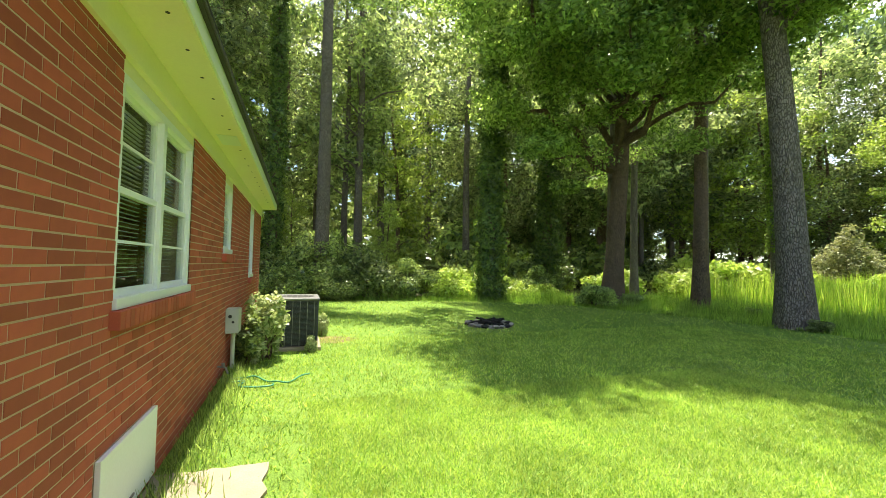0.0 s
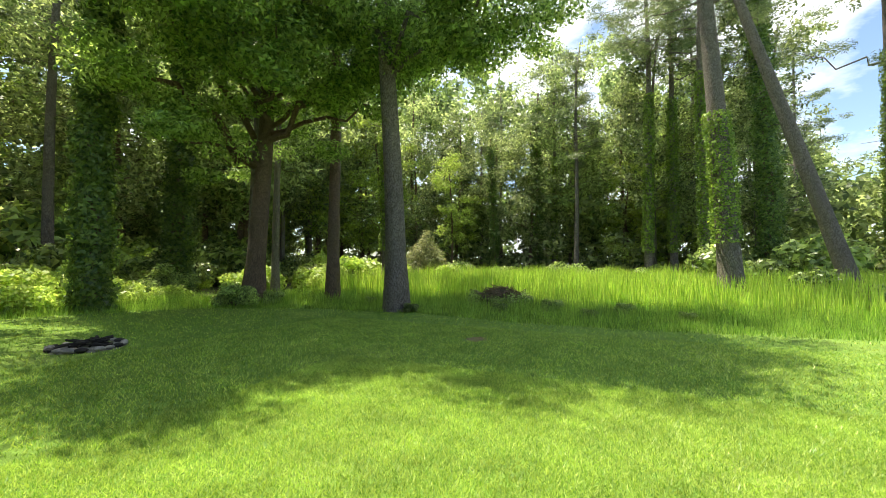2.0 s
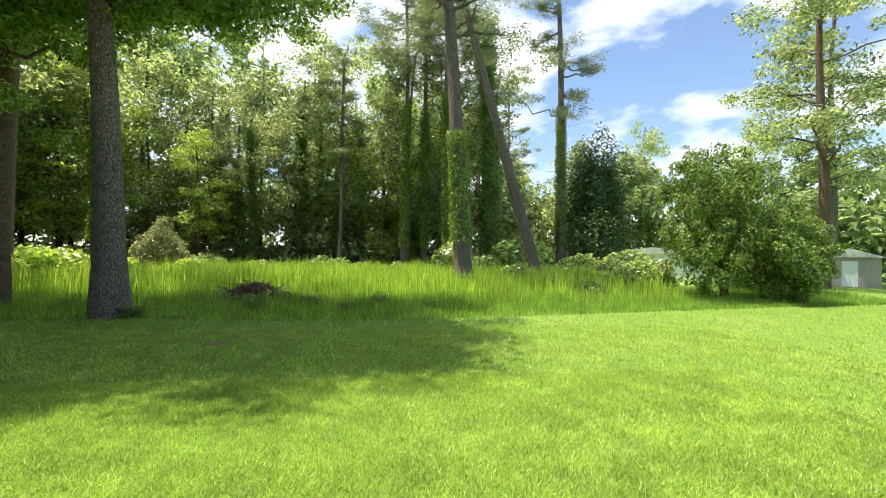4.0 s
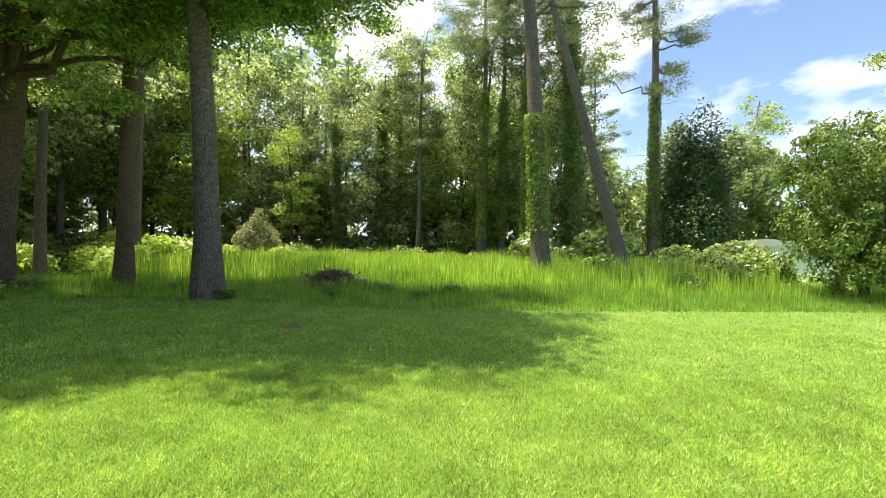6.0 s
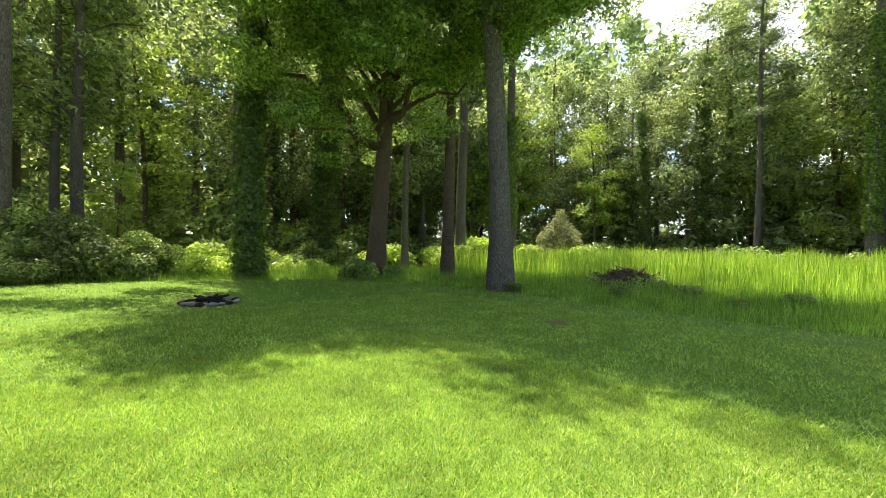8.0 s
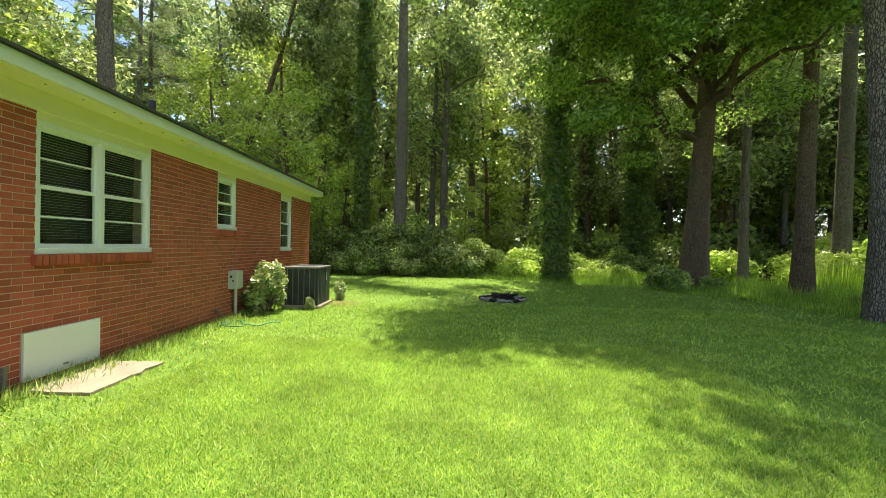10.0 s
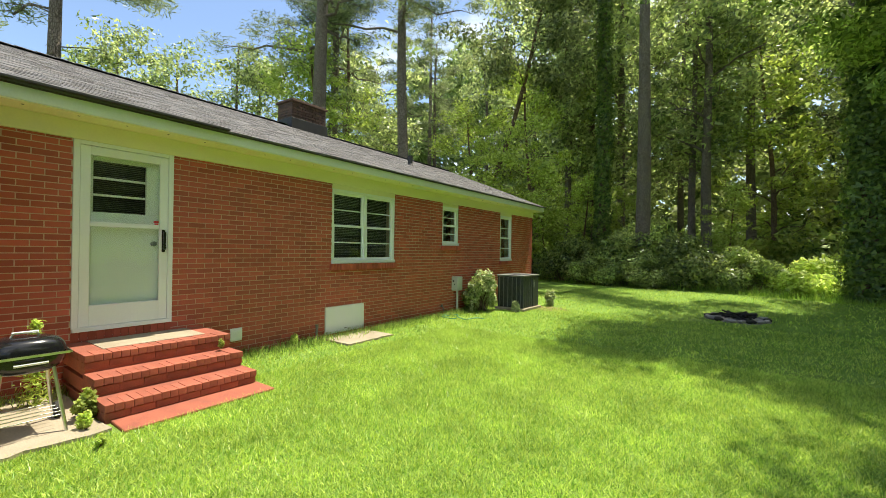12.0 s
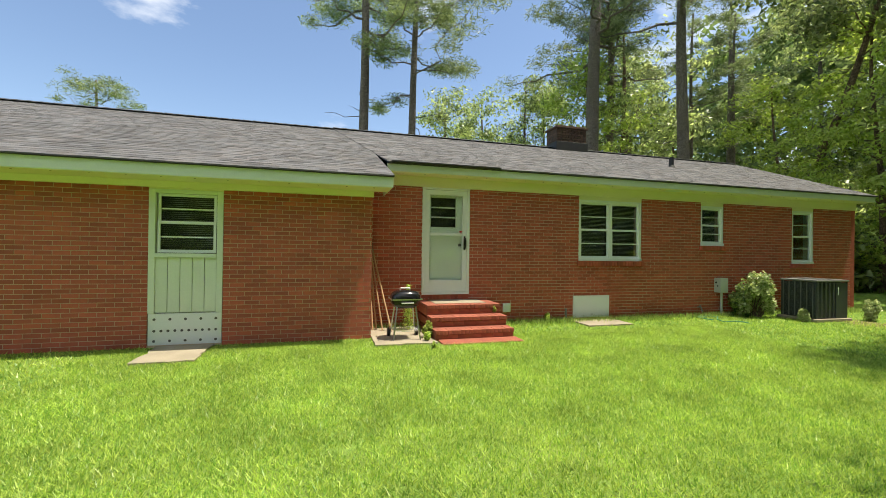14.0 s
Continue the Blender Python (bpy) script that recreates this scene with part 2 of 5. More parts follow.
M_ASH = material("grey_ash", (0.3, 0.28, 0.26), 1.0, 0.4, 6, 60, 0.8, tint=(0.06, 0.055, 0.05))
M_STONE = material("grey_fieldstone", (0.26, 0.24, 0.22), 0.9, 0.3, 9, 80, 0.7, island=0.3)
M_OLDBRICK = material("dark_old_brick", (0.12, 0.07, 0.05), 0.9, 0.3, 10, 120, 0.5, tint=(0.05, 0.04, 0.035), island=0.3)
M_SOIL = material("dry_soil", (0.20, 0.16, 0.065), 1.0, 0.35, 4, 50, 0.9)
M_LITTER = material("leaf_litter", (0.07, 0.055, 0.03), 1.0, 0.4, 1.5, 30, 0.9, tint=(0.035, 0.04, 0.015))
M_HOSE = material("green_hose", (0.05, 0.25, 0.15), 0.45, 0.1)
M_LAWN = ground_material("lawn_turf", (0.035, 0.085, 0.014), (0.23, 0.365, 0.055), (0.31, 0.33, 0.10))
L_LAWN = leaf_material("lawn_blade", (0.11, 0.255, 0.024), (0.57, 0.66, 0.16), 0.42, 0.4, 0.0, 0.3)
L_TALL = leaf_material("tall_grass_blade", (0.22, 0.38, 0.04), (0.62, 0.72, 0.16), 0.5, 0.5, 0.0, 0.35)
L_ROUGH = leaf_material("rough_grass_blade", (0.10, 0.22, 0.025), (0.42, 0.56, 0.12), 0.45, 0.5, 0.0, 0.4)
L_OAK = leaf_material("oak_leaf", (0.07, 0.14, 0.035), (0.45, 0.57, 0.19), 0.6, 0.36, 0.1, 0.3)
L_WOODS = leaf_material("woods_leaf", (0.08, 0.125, 0.055), (0.47, 0.53, 0.28), 0.62, 0.36, 0.3, 0.35)
L_LIGHT = leaf_material("pale_leaf", (0.20, 0.30, 0.05), (0.58, 0.66, 0.2), 0.5, 0.4, 0.25, 0.25)
L_PINE = leaf_material("pine_needle", (0.07, 0.11, 0.055), (0.32, 0.37, 0.2), 0.35, 0.4, 0.2)
L_IVY = leaf_material("ivy_leaf", (0.085, 0.155, 0.028), (0.34, 0.45, 0.09), 0.42, 0.5, 0.15, 0.25)
L_SHRUB = leaf_material("shrub_leaf", (0.06, 0.115, 0.035), (0.48, 0.58, 0.2), 0.45, 0.33, 0.3, 0.3)
L_FAR = leaf_material("far_leaf", (0.085, 0.135, 0.055), (0.34, 0.42, 0.2), 0.58, 0.45, 0.1, 0.35)
L_CLIMB = leaf_material("climber_leaf", (0.04, 0.085, 0.02), (0.22, 0.31, 0.075), 0.4, 0.36, 0.2, 0.25)
L_VINE = leaf_material("vine_leaf", (0.03, 0.07, 0.012), (0.25, 0.34, 0.06), 0.32, 0.5, 0.1, 0.15)
L_DRY = leaf_material("withered_leaf", (0.14, 0.16, 0.07), (0.42, 0.42, 0.22), 0.4, 0.5, 0.1, 0.2)
L_DARK = leaf_material("evergreen_leaf", (0.04, 0.08, 0.025), (0.14, 0.21, 0.06), 0.25, 0.35, 0.1, 0.2)
L_CREAM = leaf_material("variegated_leaf", (0.16, 0.25, 0.06), (0.6, 0.62, 0.36), 0.35, 0.4, 0.1)

# ---- geometry helpers ----


def np_mesh(name, verts, faces, mat):
    """A mesh from arrays: verts (n, 3), faces (k, 3 or 4)."""
    me = bpy.data.meshes.new(name)
    verts, faces = np.asarray(verts, np.float32), np.asarray(faces, np.int32)
    k, c = faces.shape
    me.vertices.add(len(verts))
    me.vertices.foreach_set("co", verts.ravel())
    me.loops.add(k * c)
    me.loops.foreach_set("vertex_index", faces.ravel())
    me.polygons.add(k)
    me.polygons.foreach_set("loop_start", np.arange(0, k * c, c, dtype=np.int32))
    me.polygons.foreach_set("loop_total", np.full(k, c, np.int32))
    me.polygons.foreach_set("use_smooth", np.full(k, name in ("trunk", "limb", "tube", "stem", "stick")))
    me.update(calc_edges=True)
    me.materials.append(mat)
    return me


def put(name, me, parent=None, label="", category="", group="", kind=""):
    ob = new(name, me)
    ob.parent = parent
    return tagged(ob, label, category, group, kind)


def part(name, bm, mat, parent=None, label=""):
    """Links a bmesh as one mesh object under a thing or part."""
    me = bpy.data.meshes.new(name)
    bm.to_mesh(me)
    bm.free()
    me.materials.append(mat)
    return put(name, me, parent, label)


def empty(name, at=(0, 0, 0), label="", category="", group="", kind=""):
    ob = new(name)
    ob.location = at
    ob.empty_display_size = 0.1
    return tagged(ob, label, category, group, kind)


def box(bm, x0, x1, y0, y1, z0, z1, bevel=0.0):
    r = bmesh.ops.create_cube(bm, size=1, matrix=Matrix.LocRotScale(((x0 + x1) / 2, (y0 + y1) / 2, (z0 + z1) / 2), None, (x1 - x0, y1 - y0, z1 - z0)))
    if bevel:
        es = list({e for v in r["verts"] for e in v.link_edges})
        bmesh.ops.bevel(bm, geom=es, offset=bevel, segments=2, affect="EDGES", profile=0.5)
    return bm


def boxes(*specs, bevel=0.0):
    bm = bmesh.new()
    for s in specs:
        box(bm, *s, bevel=bevel)
    return bm


def rod(bm, a, b, r, sides=10, r2=None):
    a, b = Vector(a), Vector(b)
    q = (b - a).to_track_quat("Z", "Y").to_matrix().to_4x4()
    bmesh.ops.create_cone(bm, cap_ends=True, segments=sides, radius1=r, radius2=r if r2 is None else r2, depth=(b - a).length, matrix=Matrix.Translation((a + b) / 2) @ q)
    return bm


def tube(path, radii, sides=8):
    """Verts and quads of a tapering tube along a path."""
    path, radii = np.asarray(path, float), np.asarray(radii, float)
    tang = np.gradient(path, axis=0)
    tang /= np.linalg.norm(tang, axis=1)[:, None] + 1e-9
    ref = np.where(np.abs(tang[:, 2:3]) > 0.9, [[1.0, 0, 0]], [[0, 0, 1.0]])
    u = np.cross(tang, ref)
    u /= np.linalg.norm(u, axis=1)[:, None] + 1e-9
    w = np.cross(tang, u)
    a = np.linspace(0, 2 * np.pi, sides, endpoint=False)
    ring = np.cos(a)[None, :, None] * u[:, None] + np.sin(a)[None, :, None] * w[:, None]
    v = (path[:, None] + ring * radii[:, None, None]).reshape(-1, 3)
    i, j = np.meshgrid(np.arange(len(path) - 1), np.arange(sides), indexing="ij")
    k = (j + 1) % sides
    f = np.stack([i * sides + j, i * sides + k, (i + 1) * sides + k, (i + 1) * sides + j], -1).reshape(-1, 4)
    return v, f


def joined(pieces):
    vs, fs, o = [], [], 0
    for v, f in pieces:
        vs.append(v)
        fs.append(f + o)
        o += len(v)
    return np.concatenate(vs), np.concatenate(fs)


def leaf_quads(p, size, rng, slim=0.55, lift=0.5, out=None, bent=True):
    """A leaf at each point, a bent rhombus or a plain pointed one; out: the way the clump faces there."""
    n = len(p)
    a = rng.normal(size=(n, 3))
    a[:, 2] *= 0.55
    nrm = rng.normal(size=(n, 3)) * 0.8 + [0, 0, lift]
    if out is not None:
        nrm = rng.normal(size=(n, 3)) * 0.45 + out * 0.8 + [0, 0, lift]
        a -= nrm * (np.sum(a * nrm, 1) / np.sum(nrm * nrm, 1))[:, None]
        a[:, 2] -= 0.3
    a /= np.linalg.norm(a, axis=1)[:, None]
    b = np.cross(nrm, a)
    b /= np.linalg.norm(b, axis=1)[:, None] + 1e-9
    s = (size * rng.uniform(0.6, 1.35, n))[:, None]
    if not bent:
        v = np.stack([p - a * s - b * s * slim, p - a * s + b * s * slim, p + a * s], 1).reshape(-1, 3)
        return v, np.arange(n * 3).reshape(-1, 3)
    c = np.cross(a, b) * s * 0.22
    v = np.stack([p - a * s, p + b * s * slim + c, p + a * s, p - b * s * slim + c], 1).reshape(-1, 3)
    return v, np.arange(n * 4).reshape(-1, 4)


def puffs(centres, radii, per, rng, hollow=0.35):
    """Points spread in the outer part of each ellipsoid, and the ways they face."""
    c, r = np.repeat(np.asarray(centres, float), per, 0), np.repeat(np.asarray(radii, float), per, 0)
    d = rng.normal(size=(len(c), 3))
    d /= np.linalg.norm(d, axis=1)[:, None]
    return c + d * r * (hollow + (1 - hollow) * rng.random((len(c), 1)) ** 0.6), d


# ---- ground ----
EDGE = [(-30, 19.5), (-3, 18.6), (3.5, 18.2), (8, 16.6), (10.8, 14.8), (12.7, 11), (13.1, 6.9), (12.3, 3), (12.4, -1), (13.2, -6), (15, -16), (17, -32)]


def edge_x(y):
    """Where the mown lawn ends, eastward, at y."""
    ys, xs = [p[1] for p in EDGE][::-1], [p[0] for p in EDGE][::-1]
    return np.interp(y, ys, xs)


def sheet(name, x0, x1, y0, y1, z, nx, ny, mat, **tags):
    gx, gy = np.meshgrid(np.linspace(x0, x1, nx), np.linspace(y0, y1, ny), indexing="ij")
    v = np.stack([gx, gy, np.full_like(gx, z)], -1).reshape(-1, 3)
    i, j = np.meshgrid(np.arange(nx - 1), np.arange(ny - 1), indexing="ij")
    f = np.stack([i * ny + j, (i + 1) * ny + j, (i + 1) * ny + j + 1, i * ny + j + 1], -1).reshape(-1, 4)
    return put(name, np_mesh(name, v, f, mat), **tags)


sheet("ground", -600, 600, -600, 600, 0.0, 41, 41, M_LAWN, label="mown lawn running out to the woods", kind="structure", category="ground")
sheet("forest_floor", -40, 70, 20.5, 75, 0.006, 12, 8, M_LITTER, label="leaf litter under the trees", kind="structure", category="ground")
sheet("forest_floor", 33, 90, -25, 20.4, 0.006, 8, 6, M_LITTER, label="leaf litter under the trees", kind="structure", category="ground")

# ---- house ----
WX, WING_X, WING_Y = -0.9, 0.05, -1.84
BRICK_TOP, WING_TOP = 2.73, 2.36
WALL_OPEN = [(-0.77, 0.218, 0.647, 2.9), (2.751, 4.40, 1.315, 2.9), (6.11, 6.816, 1.70, 2.9), (9.10, 9.877, 1.275, 2.9)]
WING_OPEN = [(-5.09, -4.09, 0.03, 2.9)]


def wall_body(name, x0, x1, y0, y1, z0, z1, holes, mat, label):
    """A wall along y, with its openings cut through it."""
    bm = bmesh.new()
    cuts = sorted({y0, y1, *[h[0] for h in holes], *[h[1] for h in holes]})
    for a, b in zip(cuts[:-1], cuts[1:]):
        hole = [h for h in holes if h[0] <= a + 1e-6 and h[1] >= b - 1e-6]
        if hole:
            if hole[0][2] > z0 + 0.01:
                box(bm, x0, x1, a, b, z0, hole[0][2])
            if hole[0][3] < z1 - 0.01:
                box(bm, x0, x1, a, b, hole[0][3], z1)
        else:
            box(bm, x0, x1, a, b, z0, z1)
    ob = part(name, bm, mat)
    return tagged(ob, label, "wall", kind="structure")


wall_east = wall_body("wall_east", -1.15, WX - 0.003, WING_Y, 11.45, -0.1, BRICK_TOP, WALL_OPEN, M_MORTAR, "red brick house wall in running bond")
wall_wing = wall_body("wall_wing", -0.2, WING_X - 0.003, -12.0, WING_Y, -0.1, WING_TOP, WING_OPEN, M_MORTAR, "red brick wall of the house's wing")
wall_return = tagged(part("wall_return", boxes((-0.893, WING_X - 0.21, WING_Y - 0.2, WING_Y - 0.003, -0.1, 2.42)), M_MORTAR), "short brick wall at the wing's corner", "wall", kind="structure")
# wall_inner, floor and ceiling: indoor shade put into their dark colour
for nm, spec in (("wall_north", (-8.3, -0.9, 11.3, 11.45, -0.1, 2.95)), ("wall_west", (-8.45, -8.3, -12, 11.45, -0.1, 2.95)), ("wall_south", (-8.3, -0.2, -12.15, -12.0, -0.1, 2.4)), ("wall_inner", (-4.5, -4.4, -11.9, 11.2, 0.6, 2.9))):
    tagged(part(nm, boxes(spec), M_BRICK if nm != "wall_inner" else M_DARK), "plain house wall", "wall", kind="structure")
tagged(part("floor", boxes((-8.3, -1.15, -12, 11.3, 0.5, 0.6)), M_DARK), "house floor coloured dark in place of indoor shade", "floor", kind="structure")
tagged(part("ceiling", boxes((-8.3, -0.9, -12, 11.3, 2.94, 2.99)), M_DARK), "house ceiling coloured dark in place of indoor shade", "ceiling", kind="structure")

# gable at the north end
bm = bmesh.new()
vs = [bm.verts.new(p) for p in ((-8.4, 11.45, 2.95), (-0.8, 11.45, 2.95), (-4.6, 11.45, 4.62), (-8.4, 11.3, 2.95), (-0.8, 11.3, 2.95), (-4.6, 11.3, 4.62))]
for f in ((0, 1, 2), (5, 4, 3), (0, 3, 4, 1), (1, 4, 5, 2), (2, 5, 3, 0)):
    bm.faces.new([vs[i] for i in f])
tagged(part("gable_wall", bm, M_TRIM), "white boarded gable end of the house", "wall", kind="structure")

# eaves
def trim(name, spec, mat, label, bevel=0.003):
    return tagged(part(name, boxes(spec, bevel=bevel), mat), label, "trim", kind="structure")


trim("frieze_board", (-0.93, -0.872, -1.6, 11.46, BRICK_TOP + 0.002, 2.93), M_SOFFIT, "cream frieze board under the eaves")
trim("soffit", (-0.92, -0.56, -1.57, 11.6, 2.932, 2.95), M_SOFFIT, "cream soffit boards under the eaves")
trim("fascia_board", (-0.575, -0.545, -1.52, 11.62, 2.945, 3.075), M_FASCIA, "pale green fascia board along the eaves")
trim("drip_edge", (-0.59, -0.515, -1.52, 11.64, 3.077, 3.092), M_DRIP, "dark metal drip edge")
trim("wing_frieze", (0.0, 0.078, -12.0, WING_Y + 0.02, WING_TOP + 0.002, 2.46), M_SOFFIT, "cream frieze board under the wing's eaves")
trim("wing_soffit", (0.02, 0.55, -12.0, -1.6, 2.462, 2.48), M_SOFFIT, "cream soffit boards under the wing's eaves")
trim("wing_fascia", (0.535, 0.565, -12.0, -1.57, 2.47, 2.63), M_FASCIA, "pale green fascia board along the wing's eaves")
trim("wing_fascia_end", (-0.5, 0.533, -1.6, -1.572, 2.47, 2.63), M_FASCIA, "pale green board closing the wing's eaves")
trim("wing_drip_edge", (0.52, 0.61, -12.0, -1.56, 2.632, 2.646), M_DRIP, "dark metal drip edge")
# small round holes in the soffits
for nm, xs, zz, y0, y1 in (("soffit_vent", -0.66, 2.9305, -1.2, 11.2), ("soffit_vent", 0.45, 2.4605, -9.0, -1.8)):
    bm = bmesh.new()
    for yy in np.arange(y0, y1, 0.42):
        rod(bm, (xs, yy, zz - 0.001), (xs, yy, zz + 0.004), 0.012, 8)
    tagged(part(nm, bm, M_DRIP), "small round vent holes in the soffit", "vent", kind="structure")
# slatted vent in the soffit near the third window
trim("soffit_grille", (-0.82, -0.62, 4.9, 5.3, 2.926, 2.931), M_FASCIA, "slatted soffit vent")

RIDGE_X = -4.6


def roof_slab(name, eave, ridge, y_eave, y_ridge, thick, label):
    """A sloping roof deck between an eave (x, z) and a ridge (x, z)."""
    bm = bmesh.new()
    top = [(eave[0], y_eave[0], eave[1]), (eave[0], y_eave[1], eave[1]), (ridge[0], y_ridge[1], ridge[1]), (ridge[0], y_ridge[0], ridge[1])]
    a = [bm.verts.new(p) for p in top]
    b = [bm.verts.new((p[0], p[1], p[2] - thick)) for p in top]
    bm.faces.new(a)
    bm.faces.new(b[::-1])
    for i in range(4):
        bm.faces.new((a[i], b[i], b[(i + 1) % 4], a[(i + 1) % 4]))
    bmesh.ops.recalc_face_normals(bm, faces=bm.faces)
    return tagged(part(name, bm, M_SHINGLE), label, "roof", kind="structure")


def shingles(parent, eave, ridge, y_eave, y_ridge, seed, per=0.14):
    """Overlapping courses of tabs laid on a roof slope."""
    rng = np.random.default_rng(seed)
    e, r = np.array(eave, float), np.array(ridge, float)
    length = np.linalg.norm(r - e)
    along, n = (r - e) / length, np.array([(e - r)[1], (r - e)[0]]) / length
    n = n if n[1] > 0 else -n
    vs = []
    for i in range(int(length / per)):
        k = i * per / length
        a, b = y_eave[0] + (y_ridge[0] - y_eave[0]) * k, y_eave[1] + (y_ridge[1] - y_eave[1]) * k
        ys = [a]
        while ys[-1] < b:
            ys.append(ys[-1] + rng.uniform(0.13, 0.34))
        ys[-1] = b
        for y0, y1 in zip(ys[:-1], ys[1:]):
            lift = rng.uniform(0.004, 0.009)
            p0 = e + along * (i * per - rng.uniform(0, 0.008))
            p1 = e + along * min(length, i * per + per * 1.25)
            low, butt, up = p0 + n * lift, p0 + n * 0.001, p1 + n * 0.003
            vs += [(butt[0], y0, butt[1]), (butt[0], y1, butt[1]), (low[0], y0, low[1]), (low[0], y1, low[1]), (up[0], y0, up[1]), (up[0], y1, up[1])]
    m = len(vs) // 6
    o = np.arange(m)[:, None] * 6
    f = np.concatenate([o + [0, 1, 3, 2], o + [2, 3, 5, 4]], 1).reshape(-1, 4)
    me = np_mesh("shingles", np.array(vs), f, M_SHINGLE)
    return put("shingles", me, parent, "weathered grey-brown asphalt shingles", kind="stuff")


roof_main = roof_slab("roof_main", (-0.5, 3.10), (RIDGE_X, 4.75), (-1.5, 11.65), (-2.46, 11.65), 0.02, "low gable roof of grey-brown asphalt shingles")
roof_back = roof_slab("roof_back", (-8.7, 3.10), (RIDGE_X, 4.75), (-2.46, 11.65), (-2.46, 11.65), 0.02, "far slope of the shingled roof")
roof_wing = roof_slab("roof_wing", (0.6, 2.65), (RIDGE_X, 4.735), (-12.2, -1.56), (-12.2, -1.9), 0.02, "shingled roof of the wing")
roof_wing_back = roof_slab("roof_wing_back", (-8.7, 2.95), (RIDGE_X, 4.735), (-12.2, -2.5), (-12.2, -2.5), 0.02, "far slope of the wing's roof")
shingles(roof_main, (-0.5, 3.102), (RIDGE_X, 4.752), (-1.5, 11.65), (-2.46, 11.65), 3)
shingles(roof_wing, (0.6, 2.652), (RIDGE_X, 4.737), (-12.2, -1.56), (-12.2, -1.9), 4)
for nm, y0, y1, z in (("ridge_cap", -2.46, 11.65, 4.79), ("ridge_cap_wing", -12.2, -2.4, 4.775)):
    bm = bmesh.new()
    for y in np.arange(y0, y1, 0.25):
        for s in (1, -1):
            vs = [bm.verts.new(p) for p in ((RIDGE_X, y, z + 0.012), (RIDGE_X, min(y + 0.28, y1), z), (RIDGE_X + s * 0.15, min(y + 0.28, y1), z - 0.06), (RIDGE_X + s * 0.15, y, z - 0.048))]
            bm.faces.new(vs if s < 0 else vs[::-1])
    tagged(part(nm, bm, M_DRIP), "dark ridge cap shingles", "roof", kind="structure")
# loose metal flashing over the door side of the eaves
trim("loose_flashing", (-0.51, -0.44, -1.45, 0.7, 3.10, 3.125), M_DRIP, "loose dark flashing strip on the eaves")

# chimney
chimney = empty("chimney", (-4.7, 4.78, 4.15), "short brown brick chimney with black flashing", "chimney")
part("flashing", boxes((-0.36, 0.36, -0.56, 0.56, 0.1, 0.78), bevel=0.01), M_DRIP, chimney, "black metal flashing")
bm = bmesh.new()
for c in range(6):
    for i in range(5):
        o = 0.1 if c % 2 else 0.0
        y0 = -0.52 + i * 0.21 + (o if i else 0)
        y1 = min(0.52, -0.52 + (i + 1) * 0.21 + o - 0.012)
        box(bm, -0.31, 0.31, y0, y1, 0.79 + c * 0.07, 0.85 + c * 0.07)
tagged(part("chimney_bricks", bm, M_OLDBRICK, chimney), kind="stuff")
part("cap", boxes((-0.36, 0.36, -0.57, 0.57, 1.21, 1.26), (-0.3, 0.3, -0.5, 0.5, 1.262, 1.3), bevel=0.006), M_OLDBRICK, chimney, "projecting brick cap")
pipe = empty("roof_vent_pipe", (-2.72, 7.0, 3.98), "dark plumbing vent pipe on the roof", "pipe")
part("pipe", rod(bmesh.new(), (0, 0, -0.05), (0, 0, 0.28), 0.07, 14), M_DRIP, pipe)
part("collar", rod(bmesh.new(), (0, 0, -0.06), (0, 0, 0.05), 0.14, 14, 0.08), M_DRIP, pipe)


# windows
def pane_unit(win, y0, y1, z0, z1, x, lites=1):
    """One double-hung unit: two sashes, a cross bar in each, the glass and a blind."""
    mid = (z0 + z1) / 2 + 0.01
    for k, (a, b, dx) in enumerate(((mid - 0.02, z1, -0.02), (z0, mid + 0.02, 0.0))):
        xa, xb = x - 0.03 + dx, x + dx
        sash = part("sash", boxes((xa, xb, y0, y0 + 0.035, a, b), (xa, xb, y1 - 0.035, y1, a, b), (xa, xb, y0 + 0.035, y1 - 0.035, a, a + 0.045), (xa, xb, y0 + 0.035, y1 - 0.035, b - 0.04, b), (xa + 0.008, xb - 0.008, y0 + 0.035, y1 - 0.035, (a + b) / 2 - 0.009, (a + b) / 2 + 0.009)), M_TRIM, win)
        g = part("pane", boxes((xa + 0.012, xa + 0.016, y0 + 0.03, y1 - 0.03, a + 0.04, b - 0.035)), M_GLASS, sash, "clear glass")
        g.visible_shadow = False
    blind = bmesh.new()
    for z in np.arange(z0 + 0.1, z1 - 0.04, 0.03):
        box(blind, x - 0.12, x - 0.098, y0 + 0.03, y1 - 0.03, z, z + 0.003)
    part("blind", blind, M_BLIND, win, "closed slatted blind")


